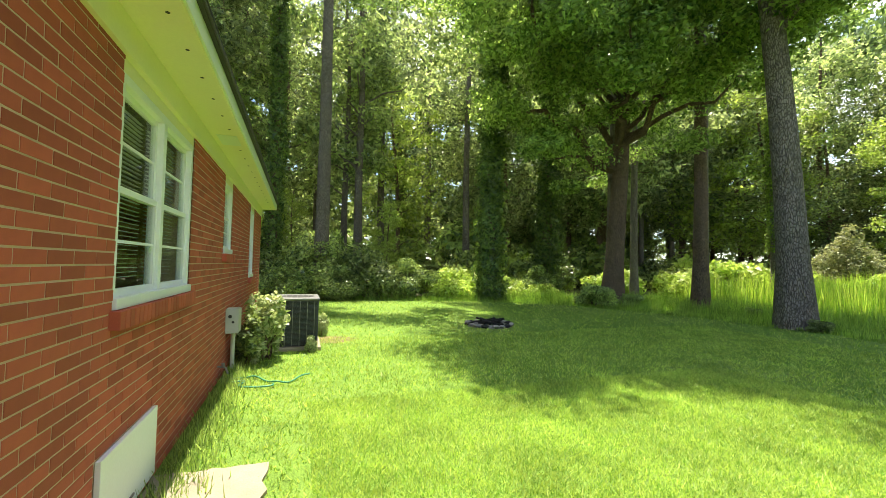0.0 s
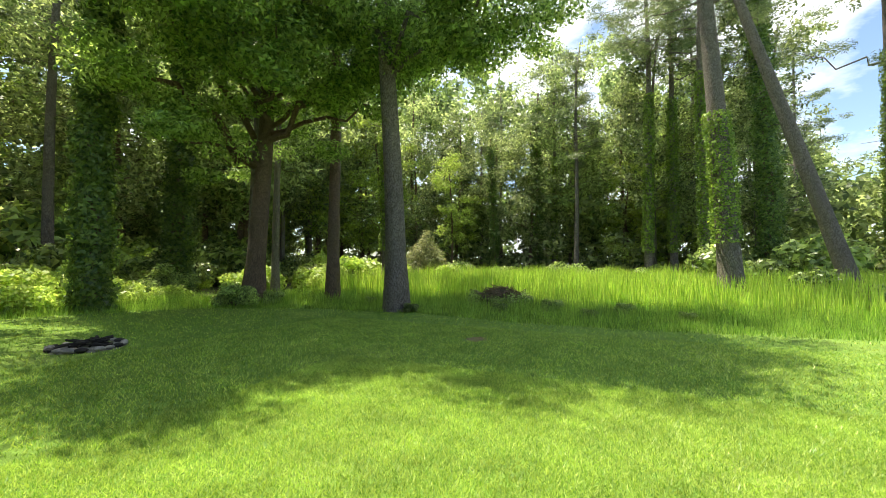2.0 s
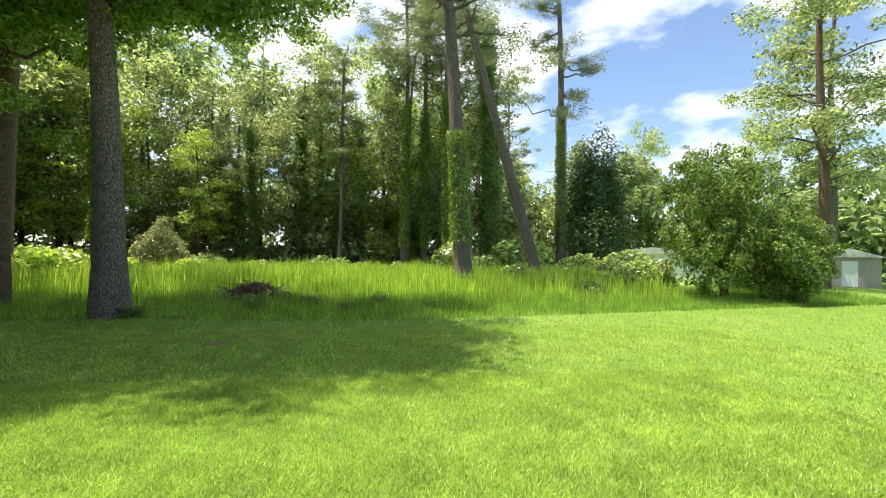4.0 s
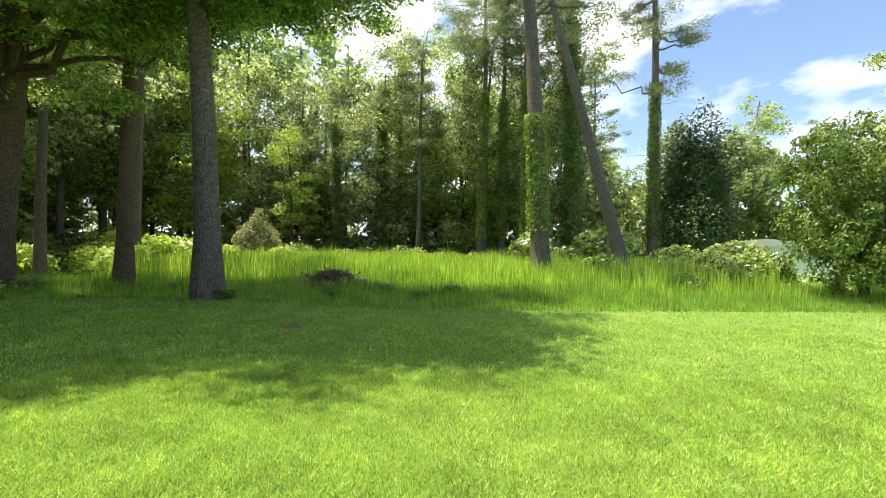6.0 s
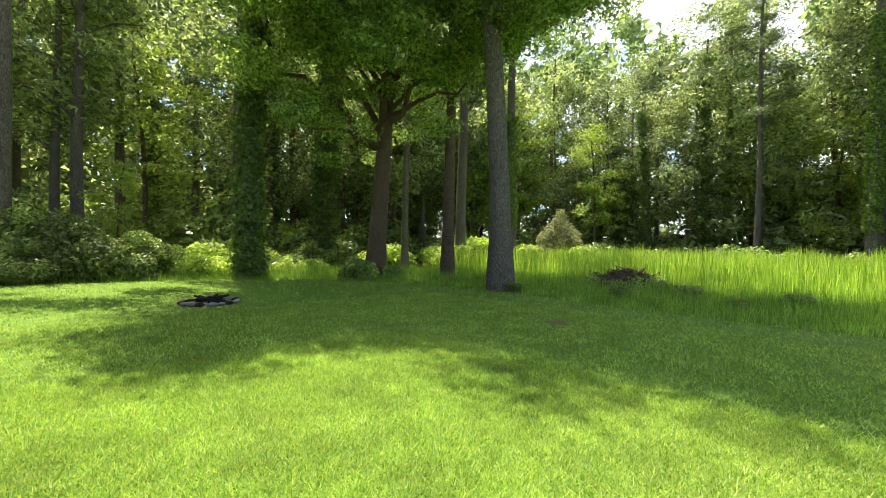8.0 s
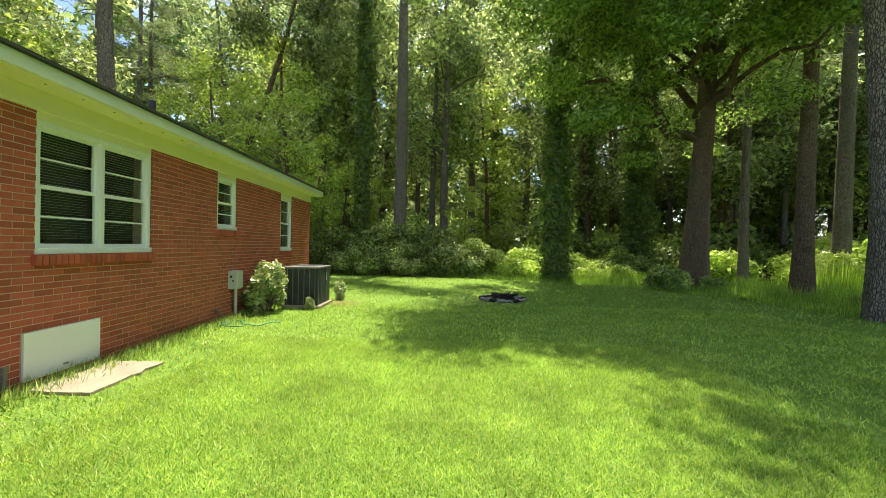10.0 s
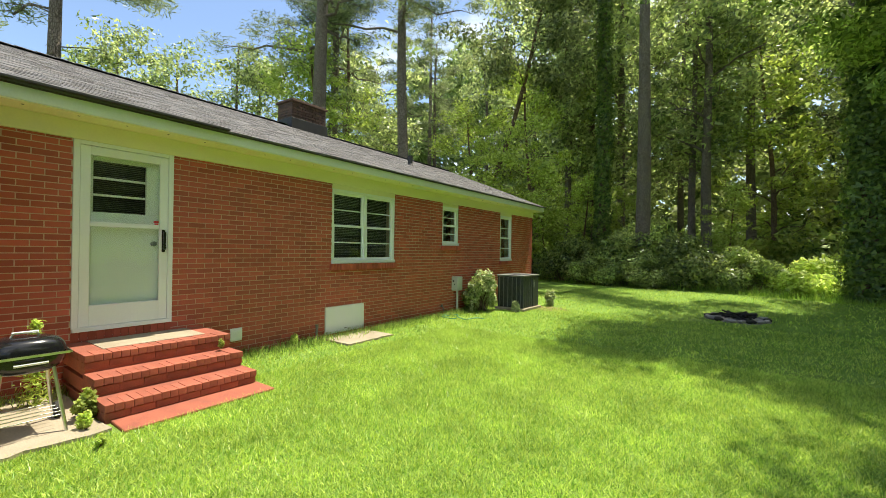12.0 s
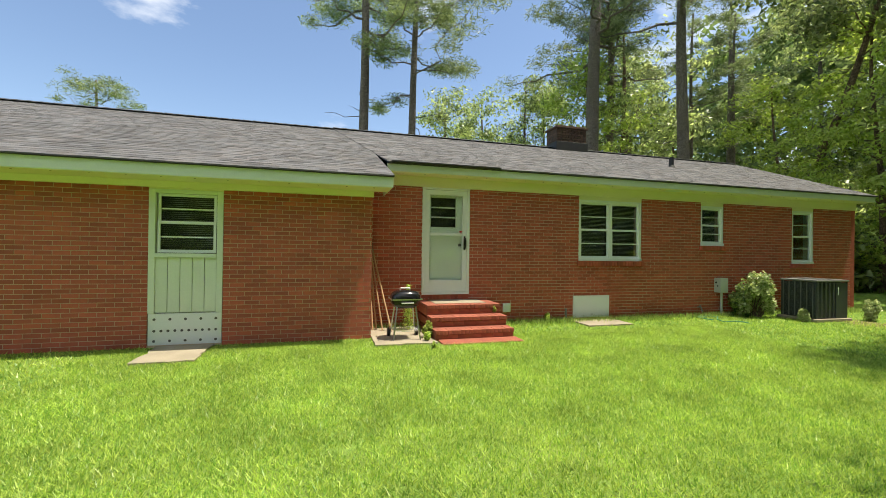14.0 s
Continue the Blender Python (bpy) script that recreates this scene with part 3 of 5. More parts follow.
def window(name, y0, y1, z0, z1, units, label, x=WX, head=BRICK_TOP):
    win = tagged(empty(name), label, "window", kind="structure")
    t = 0.055
    part("window_frame", boxes((x - 0.1, x - 0.01, y0, y0 + t, z0 + 0.02, z1), (x - 0.1, x - 0.01, y1 - t, y1, z0 + 0.02, z1), (x - 0.1, x - 0.01, y0 + t, y1 - t, z1 - t, z1), bevel=0.004), M_TRIM, win)
    part("head_panel", boxes((x - 0.08, x - 0.012, y0, y1, z1 + 0.002, head + 0.1)), M_SOFFIT, win, "cream filler panel")
    part("window_sill", boxes((x - 0.12, x + 0.02, y0 + 0.002, y1 - 0.002, z0 - 0.015, z0 + 0.05), bevel=0.005), M_TRIM, win)
    w = (y1 - y0 - 2 * t - (units - 1) * 0.07) / units
    for i in range(units):
        a = y0 + t + i * (w + 0.07)
        pane_unit(win, a, a + w, z0 + 0.05, z1 - t, x - 0.035)
        if i:
            part("mullion", boxes((x - 0.1, x - 0.012, a - 0.07, a, z0 + 0.05, z1 - t), bevel=0.004), M_TRIM, win)
    # added dark panel in place of the unlit room, no real curtain
    part("dim_inside_panel", boxes((x - 0.7, x - 0.69, y0 - 0.3, y1 + 0.3, z0 - 0.3, z1 + 0.2)), M_DARK, win, "dark panel standing in for the dim room behind the window")
    # sill of bricks set on edge
    n = int((y1 - y0 + 0.1) / 0.072)
    sill = boxes((x - 0.05, x + 0.055, 0.003, 0.066, -0.105, 0.0), bevel=0.004)
    me = bpy.data.meshes.new("sill_brick")
    sill.to_mesh(me)
    sill.free()
    me.materials.append(M_BRICK)
    for i in range(n):
        b = put("sill_brick", me, win)
        b.location = (0, y0 - 0.04 + i * 0.072, z0 - 0.018)
    return win


window("window_1", 2.751, 4.40, 1.315, 2.65, 2, "white double-hung twin window in the brick wall")
window("window_2", 6.11, 6.816, 1.70, 2.65, 1, "small white double-hung window with a blind")
window("window_3", 9.10, 9.877, 1.275, 2.65, 1, "narrow white double-hung window above the air conditioner")

# wing's panel with a window in a former doorway
wp = tagged(empty("window_4"), "window over white boards in a closed-up doorway", "window", kind="structure")
x = WING_X
part("window_frame", boxes((x - 0.12, x + 0.006, -5.085, -5.0, 0.5, 2.34), (x - 0.12, x + 0.006, -4.18, -4.095, 0.5, 2.34), (x - 0.12, x + 0.006, -5.0, -4.18, 2.285, 2.34), (x - 0.12, x + 0.02, -5.0, -4.18, 1.33, 1.39), bevel=0.004), M_FASCIA, wp)
part("head_panel", boxes((x - 0.1, x - 0.002, -5.085, -4.095, 2.342, 2.4)), M_SOFFIT, wp)
pane_unit(wp, -4.98, -4.2, 1.4, 2.28, x - 0.03)
# same added panel here: its dark colour stands for the room's shade
part("dim_inside_panel", boxes((x - 0.6, x - 0.59, -5.4, -3.8, 1.0, 2.6)), M_DARK, wp, "dark panel standing in for the dim room behind the window")
for i in range(5):
    part("board", boxes((x - 0.06, x - 0.02, -5.0 + i * 0.164, -5.0 + (i + 1) * 0.164 - 0.008, 0.515, 1.328), bevel=0.004), M_FASCIA, wp)
part("backing", boxes((x - 0.09, x - 0.062, -5.0, -4.18, 0.5, 1.34)), M_FASCIA, wp)
vent_board = part("vent_board", boxes((x - 0.07, x - 0.01, -5.08, -4.1, 0.03, 0.495), bevel=0.003), M_TRIM, wp, "white board with rows of vent holes")
bm = bmesh.new()
for r, (z, n) in enumerate(((0.41, 5), (0.24, 10), (0.09, 5))):
    for i in range(n):
        yy = -5.0 + 0.82 * i / (n - 1)
        rod(bm, (x - 0.012, yy, z), (x - 0.008, yy, z), 0.02, 10)
part("hole", bm, M_DARK, vent_board, "dark vent holes")

# door
door = tagged(empty("door_1"), "white storm door over a three-light back door", "door", kind="structure")
y0, y1, z0, z1, x = -0.77, 0.218, 0.647, 2.748, WX
part("door_frame", boxes((x - 0.12, x + 0.012, y0 + 0.003, y0 + 0.06, z0, z1 - 0.003), (x - 0.12, x + 0.012, y1 - 0.06, y1 - 0.003, z0, z1 - 0.003), (x - 0.12, x + 0.012, y0 + 0.06, y1 - 0.06, z1 - 0.06, z1 - 0.003), bevel=0.004), M_TRIM, door)
part("head_panel", boxes((x - 0.1, x - 0.012, y0, y1, z1 + 0.002, 2.9)), M_SOFFIT, door)
part("threshold", boxes((x - 0.15, x + 0.03, y0 + 0.01, y1 - 0.01, z0 - 0.035, z0 + 0.012), bevel=0.004), M_TRIM, door)
a, b = y0 + 0.063, y1 - 0.063
storm = part("storm_door", boxes((x - 0.03, x + 0.002, a, a + 0.09, z0 + 0.015, z1 - 0.065), (x - 0.03, x + 0.002, b - 0.09, b, z0 + 0.015, z1 - 0.065), (x - 0.03, x + 0.002, a + 0.09, b - 0.09, z1 - 0.16, z1 - 0.065), (x - 0.03, x + 0.002, a + 0.09, b - 0.09, z0 + 0.015, z0 + 0.25), (x - 0.028, x - 0.008, a + 0.09, b - 0.09, z0 + 1.14, z0 + 1.19), bevel=0.003), M_TRIM, door)
g = part("pane", boxes((x - 0.018, x - 0.014, a + 0.085, b - 0.085, z0 + 0.24, z1 - 0.15)), M_GLASS, storm, "clear storm glass")
g.visible_shadow = False
inner = part("inner_door", boxes((x - 0.115, x - 0.075, a + 0.002, b - 0.002, z0 + 0.015, 1.955), (x - 0.115, x - 0.075, a + 0.002, -0.575, 1.957, z1 - 0.065), (x - 0.115, x - 0.075, -0.055, b - 0.002, 1.957, z1 - 0.065), (x - 0.115, x - 0.075, -0.573, -0.057, 2.545, z1 - 0.065)), M_DOORPAINT, door, "off-white wooden back door")
part("light_bar", boxes((x - 0.11, x - 0.078, -0.573, -0.057, 2.14, 2.165), (x - 0.11, x - 0.078, -0.573, -0.057, 2.335, 2.36)), M_DOORPAINT, inner)
blind = bmesh.new()
for z in np.arange(1.965, 2.54, 0.022):
    box(blind, x - 0.15, x - 0.13, -0.57, -0.06, z, z + 0.003)
part("blind", blind, M_ACTOP, inner, "grey slatted blind")
part("backing", boxes((x - 0.22, x - 0.21, -0.6, -0.03, 1.9, 2.6)), M_DRIP, inner)
part("door_handle", boxes((x + 0.002, x + 0.018, b - 0.065, b - 0.03, 1.5, 1.78), (x + 0.018, x + 0.05, b - 0.06, b - 0.036, 1.54, 1.57), (x + 0.018, x + 0.05, b - 0.06, b - 0.036, 1.71, 1.74), (x + 0.04, x + 0.058, b - 0.062, b - 0.034, 1.53, 1.75), bevel=0.004), M_BLACK, storm, "black pull handle")
part("door_knob", rod(bmesh.new(), (x - 0.075, b - 0.13, 1.60), (x - 0.035, b - 0.13, 1.60), 0.03, 14), M_ACTOP, inner, "dull metal knob")
M_RED = material("red_print", (0.6, 0.03, 0.04), 0.5, 0.05)
part("sticker", boxes((x - 0.0135, x - 0.0125, b - 0.15, b - 0.095, 1.86, 1.885), (x - 0.0135, x - 0.0125, b - 0.14, b - 0.1, 1.835, 1.855)), M_RED, storm, "small red sticker")
# bricks on edge under the door
bm = bmesh.new()
for i in range(13):
    box(bm, x - 0.05, x + 0.01, y0 + 0.002 + i * 0.0755, y0 + 0.068 + i * 0.0755, 0.512, 0.608)
part("sill_brick", bm, M_BRICK, door)

# crawl space hatch, outlet vent
hatch = empty("crawl_space_hatch", (WX, 3.08, 0), "white painted board closing the crawl space opening", "hatch")
part("board", boxes((0.002, 0.03, -0.452, 0.452, 0.06, 0.535), bevel=0.003), M_TRIM, hatch)
part("pull", boxes((0.031, 0.04, -0.03, 0.03, 0.12, 0.135), bevel=0.002), M_ACTOP, hatch)
vent = empty("wall_vent", (WX, 1.05, 0), "small white vent cover low on the brick wall", "vent")
part("cover", boxes((0.001, 0.03, -0.085, 0.085, 0.22, 0.405), bevel=0.006), M_TRIM, vent)
for i in range(4):
    part("slat", boxes((0.03, 0.038, -0.07, 0.07, 0.24 + i * 0.04, 0.262 + i * 0.04)), M_TRIM, vent)

# steps
steps = empty("brick_steps", (0, 0, 0), "three red-painted brick steps up to the back door", "steps")
SY0, SY1 = -0.84, 0.56
for k, (xf, xb, zt) in enumerate(((0.5, 0.2, 0.17), (0.2, -0.1, 0.338), (-0.1, -0.6, 0.508))):
    part("core", boxes((-0.88, xf - 0.012, SY0 + 0.012, SY1 - 0.012, 0.0 if k == 0 else zt - 0.2, zt - 0.07)), M_STEP, steps)
    n = 19
    w = (SY1 - SY0) / n
    nose = boxes((-0.2, 0.012, 0.0015, w - 0.0015, -0.068, 0.0), bevel=0.004)
    me = bpy.data.meshes.new("tread_brick")
    nose.to_mesh(me)
    nose.free()
    me.materials.append(M_STEP)
    for i in range(n):
        t = put("tread_brick", me, steps)
        t.location = (xf, SY0 + i * w, zt + 0.002 * math.sin(i * 2.3))
    if k < 2:
        part("tread_back", boxes((xb - 0.02, xf - 0.2, SY0, SY1, zt - 0.068, zt - 0.003)), M_STEP, steps)
    rz = boxes((-0.1, 0.0, 0.004, (SY1 - SY0) / 7 - 0.004, -0.14, -0.074), bevel=0.004)
    me = bpy.data.meshes.new("riser_brick")
    rz.to_mesh(me)
    rz.free()
    me.materials.append(M_STEP)
    for i in range(7):
        t = put("riser_brick", me, steps)
        t.location = (xf - 0.003, SY0 + i * (SY1 - SY0) / 7, zt)
for ya in (SY0, SY1 - 0.2):
    part("landing_border", boxes((-0.88, -0.305, ya, ya + 0.2, 0.43, 0.507), bevel=0.004), M_STEP, steps)
part("landing_slab", boxes((-0.88, -0.302, SY0 + 0.202, SY1 - 0.202, 0.42, 0.511)), M_CONCRETE, steps, "worn concrete infill")
part("foot_pad", boxes((0.45, 0.83, SY0 + 0.05, SY1 + 0.03, -0.05, 0.025), bevel=0.01), M_STEP, steps)

# ---- trees ----


def trunk_path(h, lean=(0, 0), wob=0.15, seed=0, steps=14):
    rng = np.random.default_rng(seed)
    z = np.linspace(0, h, steps)
    k = z / h
    ph = rng.uniform(0, 6.3, 2)
    return np.stack([lean[0] * k + wob * np.sin(k * 5 + ph[0]) * k, lean[1] * k + wob * np.sin(k * 4 + ph[1]) * k, z], 1)


def trunk_radii(r, steps=14, flare=0.35, tip=0.25):
    k = np.linspace(0, 1, steps)
    return r * (1 - (1 - tip) * k) * (1 + flare * np.exp(-k * 30))


def limb(start, end, r, rng, sag=0.0, steps=7):
    k = np.linspace(0, 1, steps)[:, None]
    p = np.asarray(start) * (1 - k) + np.asarray(end) * k
    p[1:-1] += rng.normal(size=(steps - 2, 3)) * np.linalg.norm(np.asarray(end) - np.asarray(start)) * 0.035
    p[:, 2] += np.sin(k[:, 0] * np.pi) * sag
    return tube(p, r * (1 - 0.8 * k[:, 0]), 6 if r > 0.06 else 3)


def broadleaf(name, h, r, base, spread, n_limb, leaves, size, mat, bark, seed, label, lean=(0, 0), squash=0.6, puff=1.0, category="tree", low=()):
    """Trunk, limbs that end in clumps, and a crown of single leaves round them."""
    rng = np.random.default_rng(seed)
    tree = empty(name, (0, 0, 0), label, category)
    path = trunk_path(h, lean, 0.2 + 0.01 * h, seed)
    put("trunk", np_mesh("trunk", *tube(path, trunk_radii(r), 12), bark), tree)
    tubes, centres, radii = [], [], []
    for i in range(n_limb):
        k = base + (0.97 - base) * (i + rng.random()) / n_limb
        s = np.array([np.interp(k, np.linspace(0, 1, len(path)), path[:, j]) for j in range(3)])
        prof = math.sin(math.pi * (0.18 + 0.8 * (k - base) / (1 - base + 1e-6)))
        a = rng.uniform(0, 2 * math.pi)
        d = spread * (0.35 + 0.65 * prof) * rng.uniform(0.6, 1.1)
        e = s + [math.cos(a) * d, math.sin(a) * d, d * rng.uniform(0.05, 0.55)]
        tubes.append(limb(s, e, r * 0.32 * (1.2 - k), rng, 0.3))
        for q in (1.0, 0.62):
            c = s * (1 - q) + e * q
            for _ in range(2):
                w = puff * rng.uniform(0.6, 1.25)
                centres.append(c + rng.normal(size=3) * 0.6 * puff)
                radii.append([w * 1.25, w * 1.25, w * squash])
                tubes.append(limb(c, centres[-1], 0.02, rng, 0, 3))
    for s, e, lr in low:
        tubes.append(limb(s, e, lr, rng, 0.4, 9))
        for q in np.linspace(0.45, 1.05, 6):
            c = np.asarray(s) * (1 - q) + np.asarray(e) * q
            for _ in range(2):
                w = puff * rng.uniform(0.7, 1.2)
                centres.append(c + rng.normal(size=3) * [0.9, 0.9, 0.3] * puff)
                radii.append([w * 1.3, w * 1.3, w * 0.5])
    put("limb", np_mesh("limb", *joined(tubes), bark), tree, kind="stuff")
    per = max(4, leaves // len(centres))
    p, d = puffs(centres, radii, per, rng, 0.25)
    put("crown", np_mesh("crown", *leaf_quads(p, size, rng, 0.55, 0.4, d, False), mat), tree)
    return tree


def pine(name, h, r, base, spread, n_limb, leaves, size, seed, label, lean=(0, 0), ivy=0.0, dead=4):
    """A tall bare stem, a few dead stubs, and flat plates of needle tufts at the top; ivy: how high it climbs."""
    rng = np.random.default_rng(seed)
    tree = empty(name, (0, 0, 0), label, "tree")
    path = trunk_path(h, lean, 0.1 + 0.004 * h, seed, 18)
    put("trunk", np_mesh("trunk", *tube(path, trunk_radii(r, 18, 0.3, 0.3), 14), M_BARK), tree)
    tubes, centres, radii = [], [], []
    at = lambda k: np.array([np.interp(k, np.linspace(0, 1, len(path)), path[:, j]) for j in range(3)])
    for i in range(n_limb):
        k = base + (1.0 - base) * (i + rng.random()) / n_limb
        s = at(k)
        a, d = rng.uniform(0, 2 * math.pi), spread * rng.uniform(0.5, 1.1) * (1.15 - 0.75 * (k - base) / (1 - base))
        e = s + [math.cos(a) * d, math.sin(a) * d, d * rng.uniform(-0.05, 0.45)]
        tubes.append(limb(s, e, 0.07 * (r / 0.35), rng, -0.2))
        for q in (1.0, 0.75, 0.5):
            c = s * (1 - q) + e * q + rng.normal(size=3) * [0.35, 0.35, 0.15]
            w = rng.uniform(0.55, 1.0) * (0.5 + 0.14 * spread)
            centres.append(c)
            radii.append([w, w, w * 0.42])
    for i in range(dead):
        k = rng.uniform(base * 0.55, base)
        s = at(k)
        a, d = rng.uniform(0, 2 * math.pi), rng.uniform(0.8, 2.2)
        tubes.append(limb(s, s + [math.cos(a) * d, math.sin(a) * d, rng.uniform(-0.3, 0.3)], 0.03, rng, 0, 5))
    put("limb", np_mesh("limb", *joined(tubes), M_BARK), tree, kind="stuff")
    put("crown", np_mesh("crown", *leaf_quads(puffs(centres, radii, max(4, int(1.7 * leaves) // len(centres)), rng, 0.0)[0], size * 0.8, rng, 0.13, 0.2, None, False), L_PINE), tree)
    if ivy:
        put("ivy", np_mesh("ivy", *ivy_leaves(path, r, 0.1, ivy / h, int(ivy * 420), 0.065, rng, 0.13), L_IVY), tree, "climbing ivy")
    return tree


def ivy_leaves(path, r, k0, k1, n, size, rng, thick=0.25):
    k = rng.uniform(k0, k1, n)
    base = np.stack([np.interp(k, np.linspace(0, 1, len(path)), path[:, j]) for j in range(3)], 1)
    a = rng.uniform(0, 2 * math.pi, n)
    lump = 1 + 0.5 * np.sin(k * 60 + a * 2) * np.sin(k * 23 + a)
    d = r * (1.05 - 0.5 * k) + thick * lump * rng.random(n)
    p = base + np.stack([np.cos(a) * d, np.sin(a) * d, np.zeros(n)], 1)
    return leaf_quads(p, size, rng, 0.7, 0.2, np.stack([np.cos(a), np.sin(a), np.zeros(n)], 1), False)


def ivied(name, h, r, thick, n, seed, label, crown=0):
    """A stem wholly wrapped in climbing leaves."""
    rng = np.random.default_rng(seed)
    tree = empty(name, (0, 0, 0), label, "tree")
    path = trunk_path(h, (0.3, 0.2), 0.25, seed)
    put("trunk", np_mesh("trunk", *tube(path, trunk_radii(r), 10), M_OAKBARK), tree)
    put("ivy", np_mesh("ivy", *ivy_leaves(path, r, 0.0, 0.93, n * 2, 0.085, rng, thick * 0.8), L_CLIMB), tree, "thick climbing ivy")
    if crown:
        c = path[-4:].repeat(5, 0) + rng.normal(size=(20, 3)) * [2.2, 2.2, 1.6]
        p, d = puffs(c, np.full((20, 3), 1.2), crown // 10, rng, 0.2)
        put("crown", np_mesh("crown", *leaf_quads(p, 0.13, rng, 0.55, 0.4, d, False), L_WOODS), tree)
    return tree


def shrub(name, rx, ry, h, leaves, size, mat, seed, label, category="shrub", n=22):
    """Many stems from the ground and a lumpy mass of leaves."""
    rng = np.random.default_rng(seed)
    bush = empty(name, (0, 0, 0), label, category)
    d = rng.normal(size=(n, 3))
    d /= np.linalg.norm(d, axis=1)[:, None]
    d[:, 2] = np.abs(d[:, 2])
    c = d * [rx * 0.68, ry * 0.68, h * 0.62] * rng.uniform(0.55, 1.1, (n, 1)) + [0, 0, h * 0.16]
    w = rng.uniform(0.3, 0.48, (n, 1)) * [min(rx, ry), min(rx, ry), h * 0.55]
    put("stem", np_mesh("stem", *joined([limb(rng.normal(size=3) * [rx * 0.15, ry * 0.15, 0], p, 0.012 + 0.008 * h, rng, 0, 4) for p in c]), M_OAKBARK), bush, kind="stuff")
    p, face = puffs(c, w, 2 * leaves // n, rng, 0.45)
    p[:, 2] = np.abs(p[:, 2]) + 0.02
    put("foliage", np_mesh("foliage", *leaf_quads(p, size * 0.78, rng, 0.55, 0.45, face, False), mat), bush)
    return bush


def vine_mass(name, domes, leaves, seed, label):
    """A tree hidden under hanging vines: big domes (x, y, z, radius), each covered with smaller lumps of leaves."""
    g = np.random.default_rng(seed)
    tree = empty(name, (0, 0, 0), label, "tree")
    path = trunk_path(5.0, (0.2, 0.3), 0.1, seed)
    put("trunk", np_mesh("trunk", *tube(path, trunk_radii(0.25), 10), M_OAKBARK), tree)
    put("limb", np_mesh("limb", *joined([limb((0.1, 0.1, 1.5), d[:3], 0.09, g, 0.2) for d in domes]), M_OAKBARK), tree, kind="stuff")
    c, r = [], []
    for x, y, z, rad in domes:
        d = g.normal(size=(34, 3))
        d /= np.linalg.norm(d, axis=1)[:, None]
        c.append(np.array([x, y, z]) + d * rad * [1, 1, 0.85] * g.uniform(0.82, 1.0, (34, 1)))
        r.append(g.uniform(0.35, 0.8, (34, 1)) * [1, 1, 0.75])
    c, r = np.concatenate(c), np.concatenate(r)
    keep = c[:, 2] > 0.2
    p, face = puffs(c[keep], r[keep], leaves // int(keep.sum()) * 2, g, 0.6)
    p[:, 2] = np.abs(p[:, 2]) + 0.02
    put("vines", np_mesh("vines", *leaf_quads(p, 0.085, g, 0.6, 0.5, face, False), L_VINE), tree, "hanging mass of vine leaves")
    return tree


def place(ob, x, y, turn=0.0, scale=1.0, tall=None):
    ob.matrix_basis = pose(x, y, 0, 0, 0, turn) @ Matrix.Diagonal((scale, scale, tall or scale, 1))
    return ob


def again(ob, x, y, turn=0.0, scale=1.0, tall=None):
    ob2 = copy_thing(ob, pose(0, 0, 0))
    return place(ob2, x, y, turn, scale, tall)


# the oak over the lawn, its low limbs reaching out
oak = broadleaf("oak_tree", 22, 0.42, 0.26, 6.2, 26, 145000, 0.088, L_OAK, M_OAKBARK, 11, "large broad oak with low spreading limbs over the lawn", (0.4, -0.6), 0.5, 1.05,
                low=[((0, 0, 6.0), (-5.6, 0.3, 8.6), 0.2), ((0.1, -0.1, 8.4), (3.6, -6.8, 11.2), 0.2), ((0, 0, 6.8), (-3.6, -4.8, 9.2), 0.14), ((0, 0.1, 7.2), (-7.8, -3.5, 10.2), 0.15), ((0.1, -0.2, 7.0), (0.5, -7.2, 10.5), 0.14), ((0.2, -0.2, 9), (-5.5, -6.5, 13.5), 0.13), ((0.2, -0.3, 10), (5.0, -7.0, 14.5), 0.13), ((0.2, -0.3, 12), (-6.3, -4.8, 16.0), 0.13), ((0.2, -0.3, 9.5), (-9.3, -4.4, 13.6), 0.13), ((0.1, 0, 9), (-9.0, 0.5, 12.5), 0.13), ((0.2, -0.3, 13), (-4.0, -7.5, 18.0), 0.12), ((0.2, -0.3, 12.5), (2.5, -8.5, 17.5), 0.12), ((0.2, -0.3, 13), (-7.5, -1.5, 17.5), 0.12), ((0.2, -0.3, 9.2), (-9.0, -5.9, 12.6), 0.13), ((0.2, -0.3, 9.8), (-7.8, -4.6, 12.6), 0.12)])
place(oak, 13.1, 14.8)
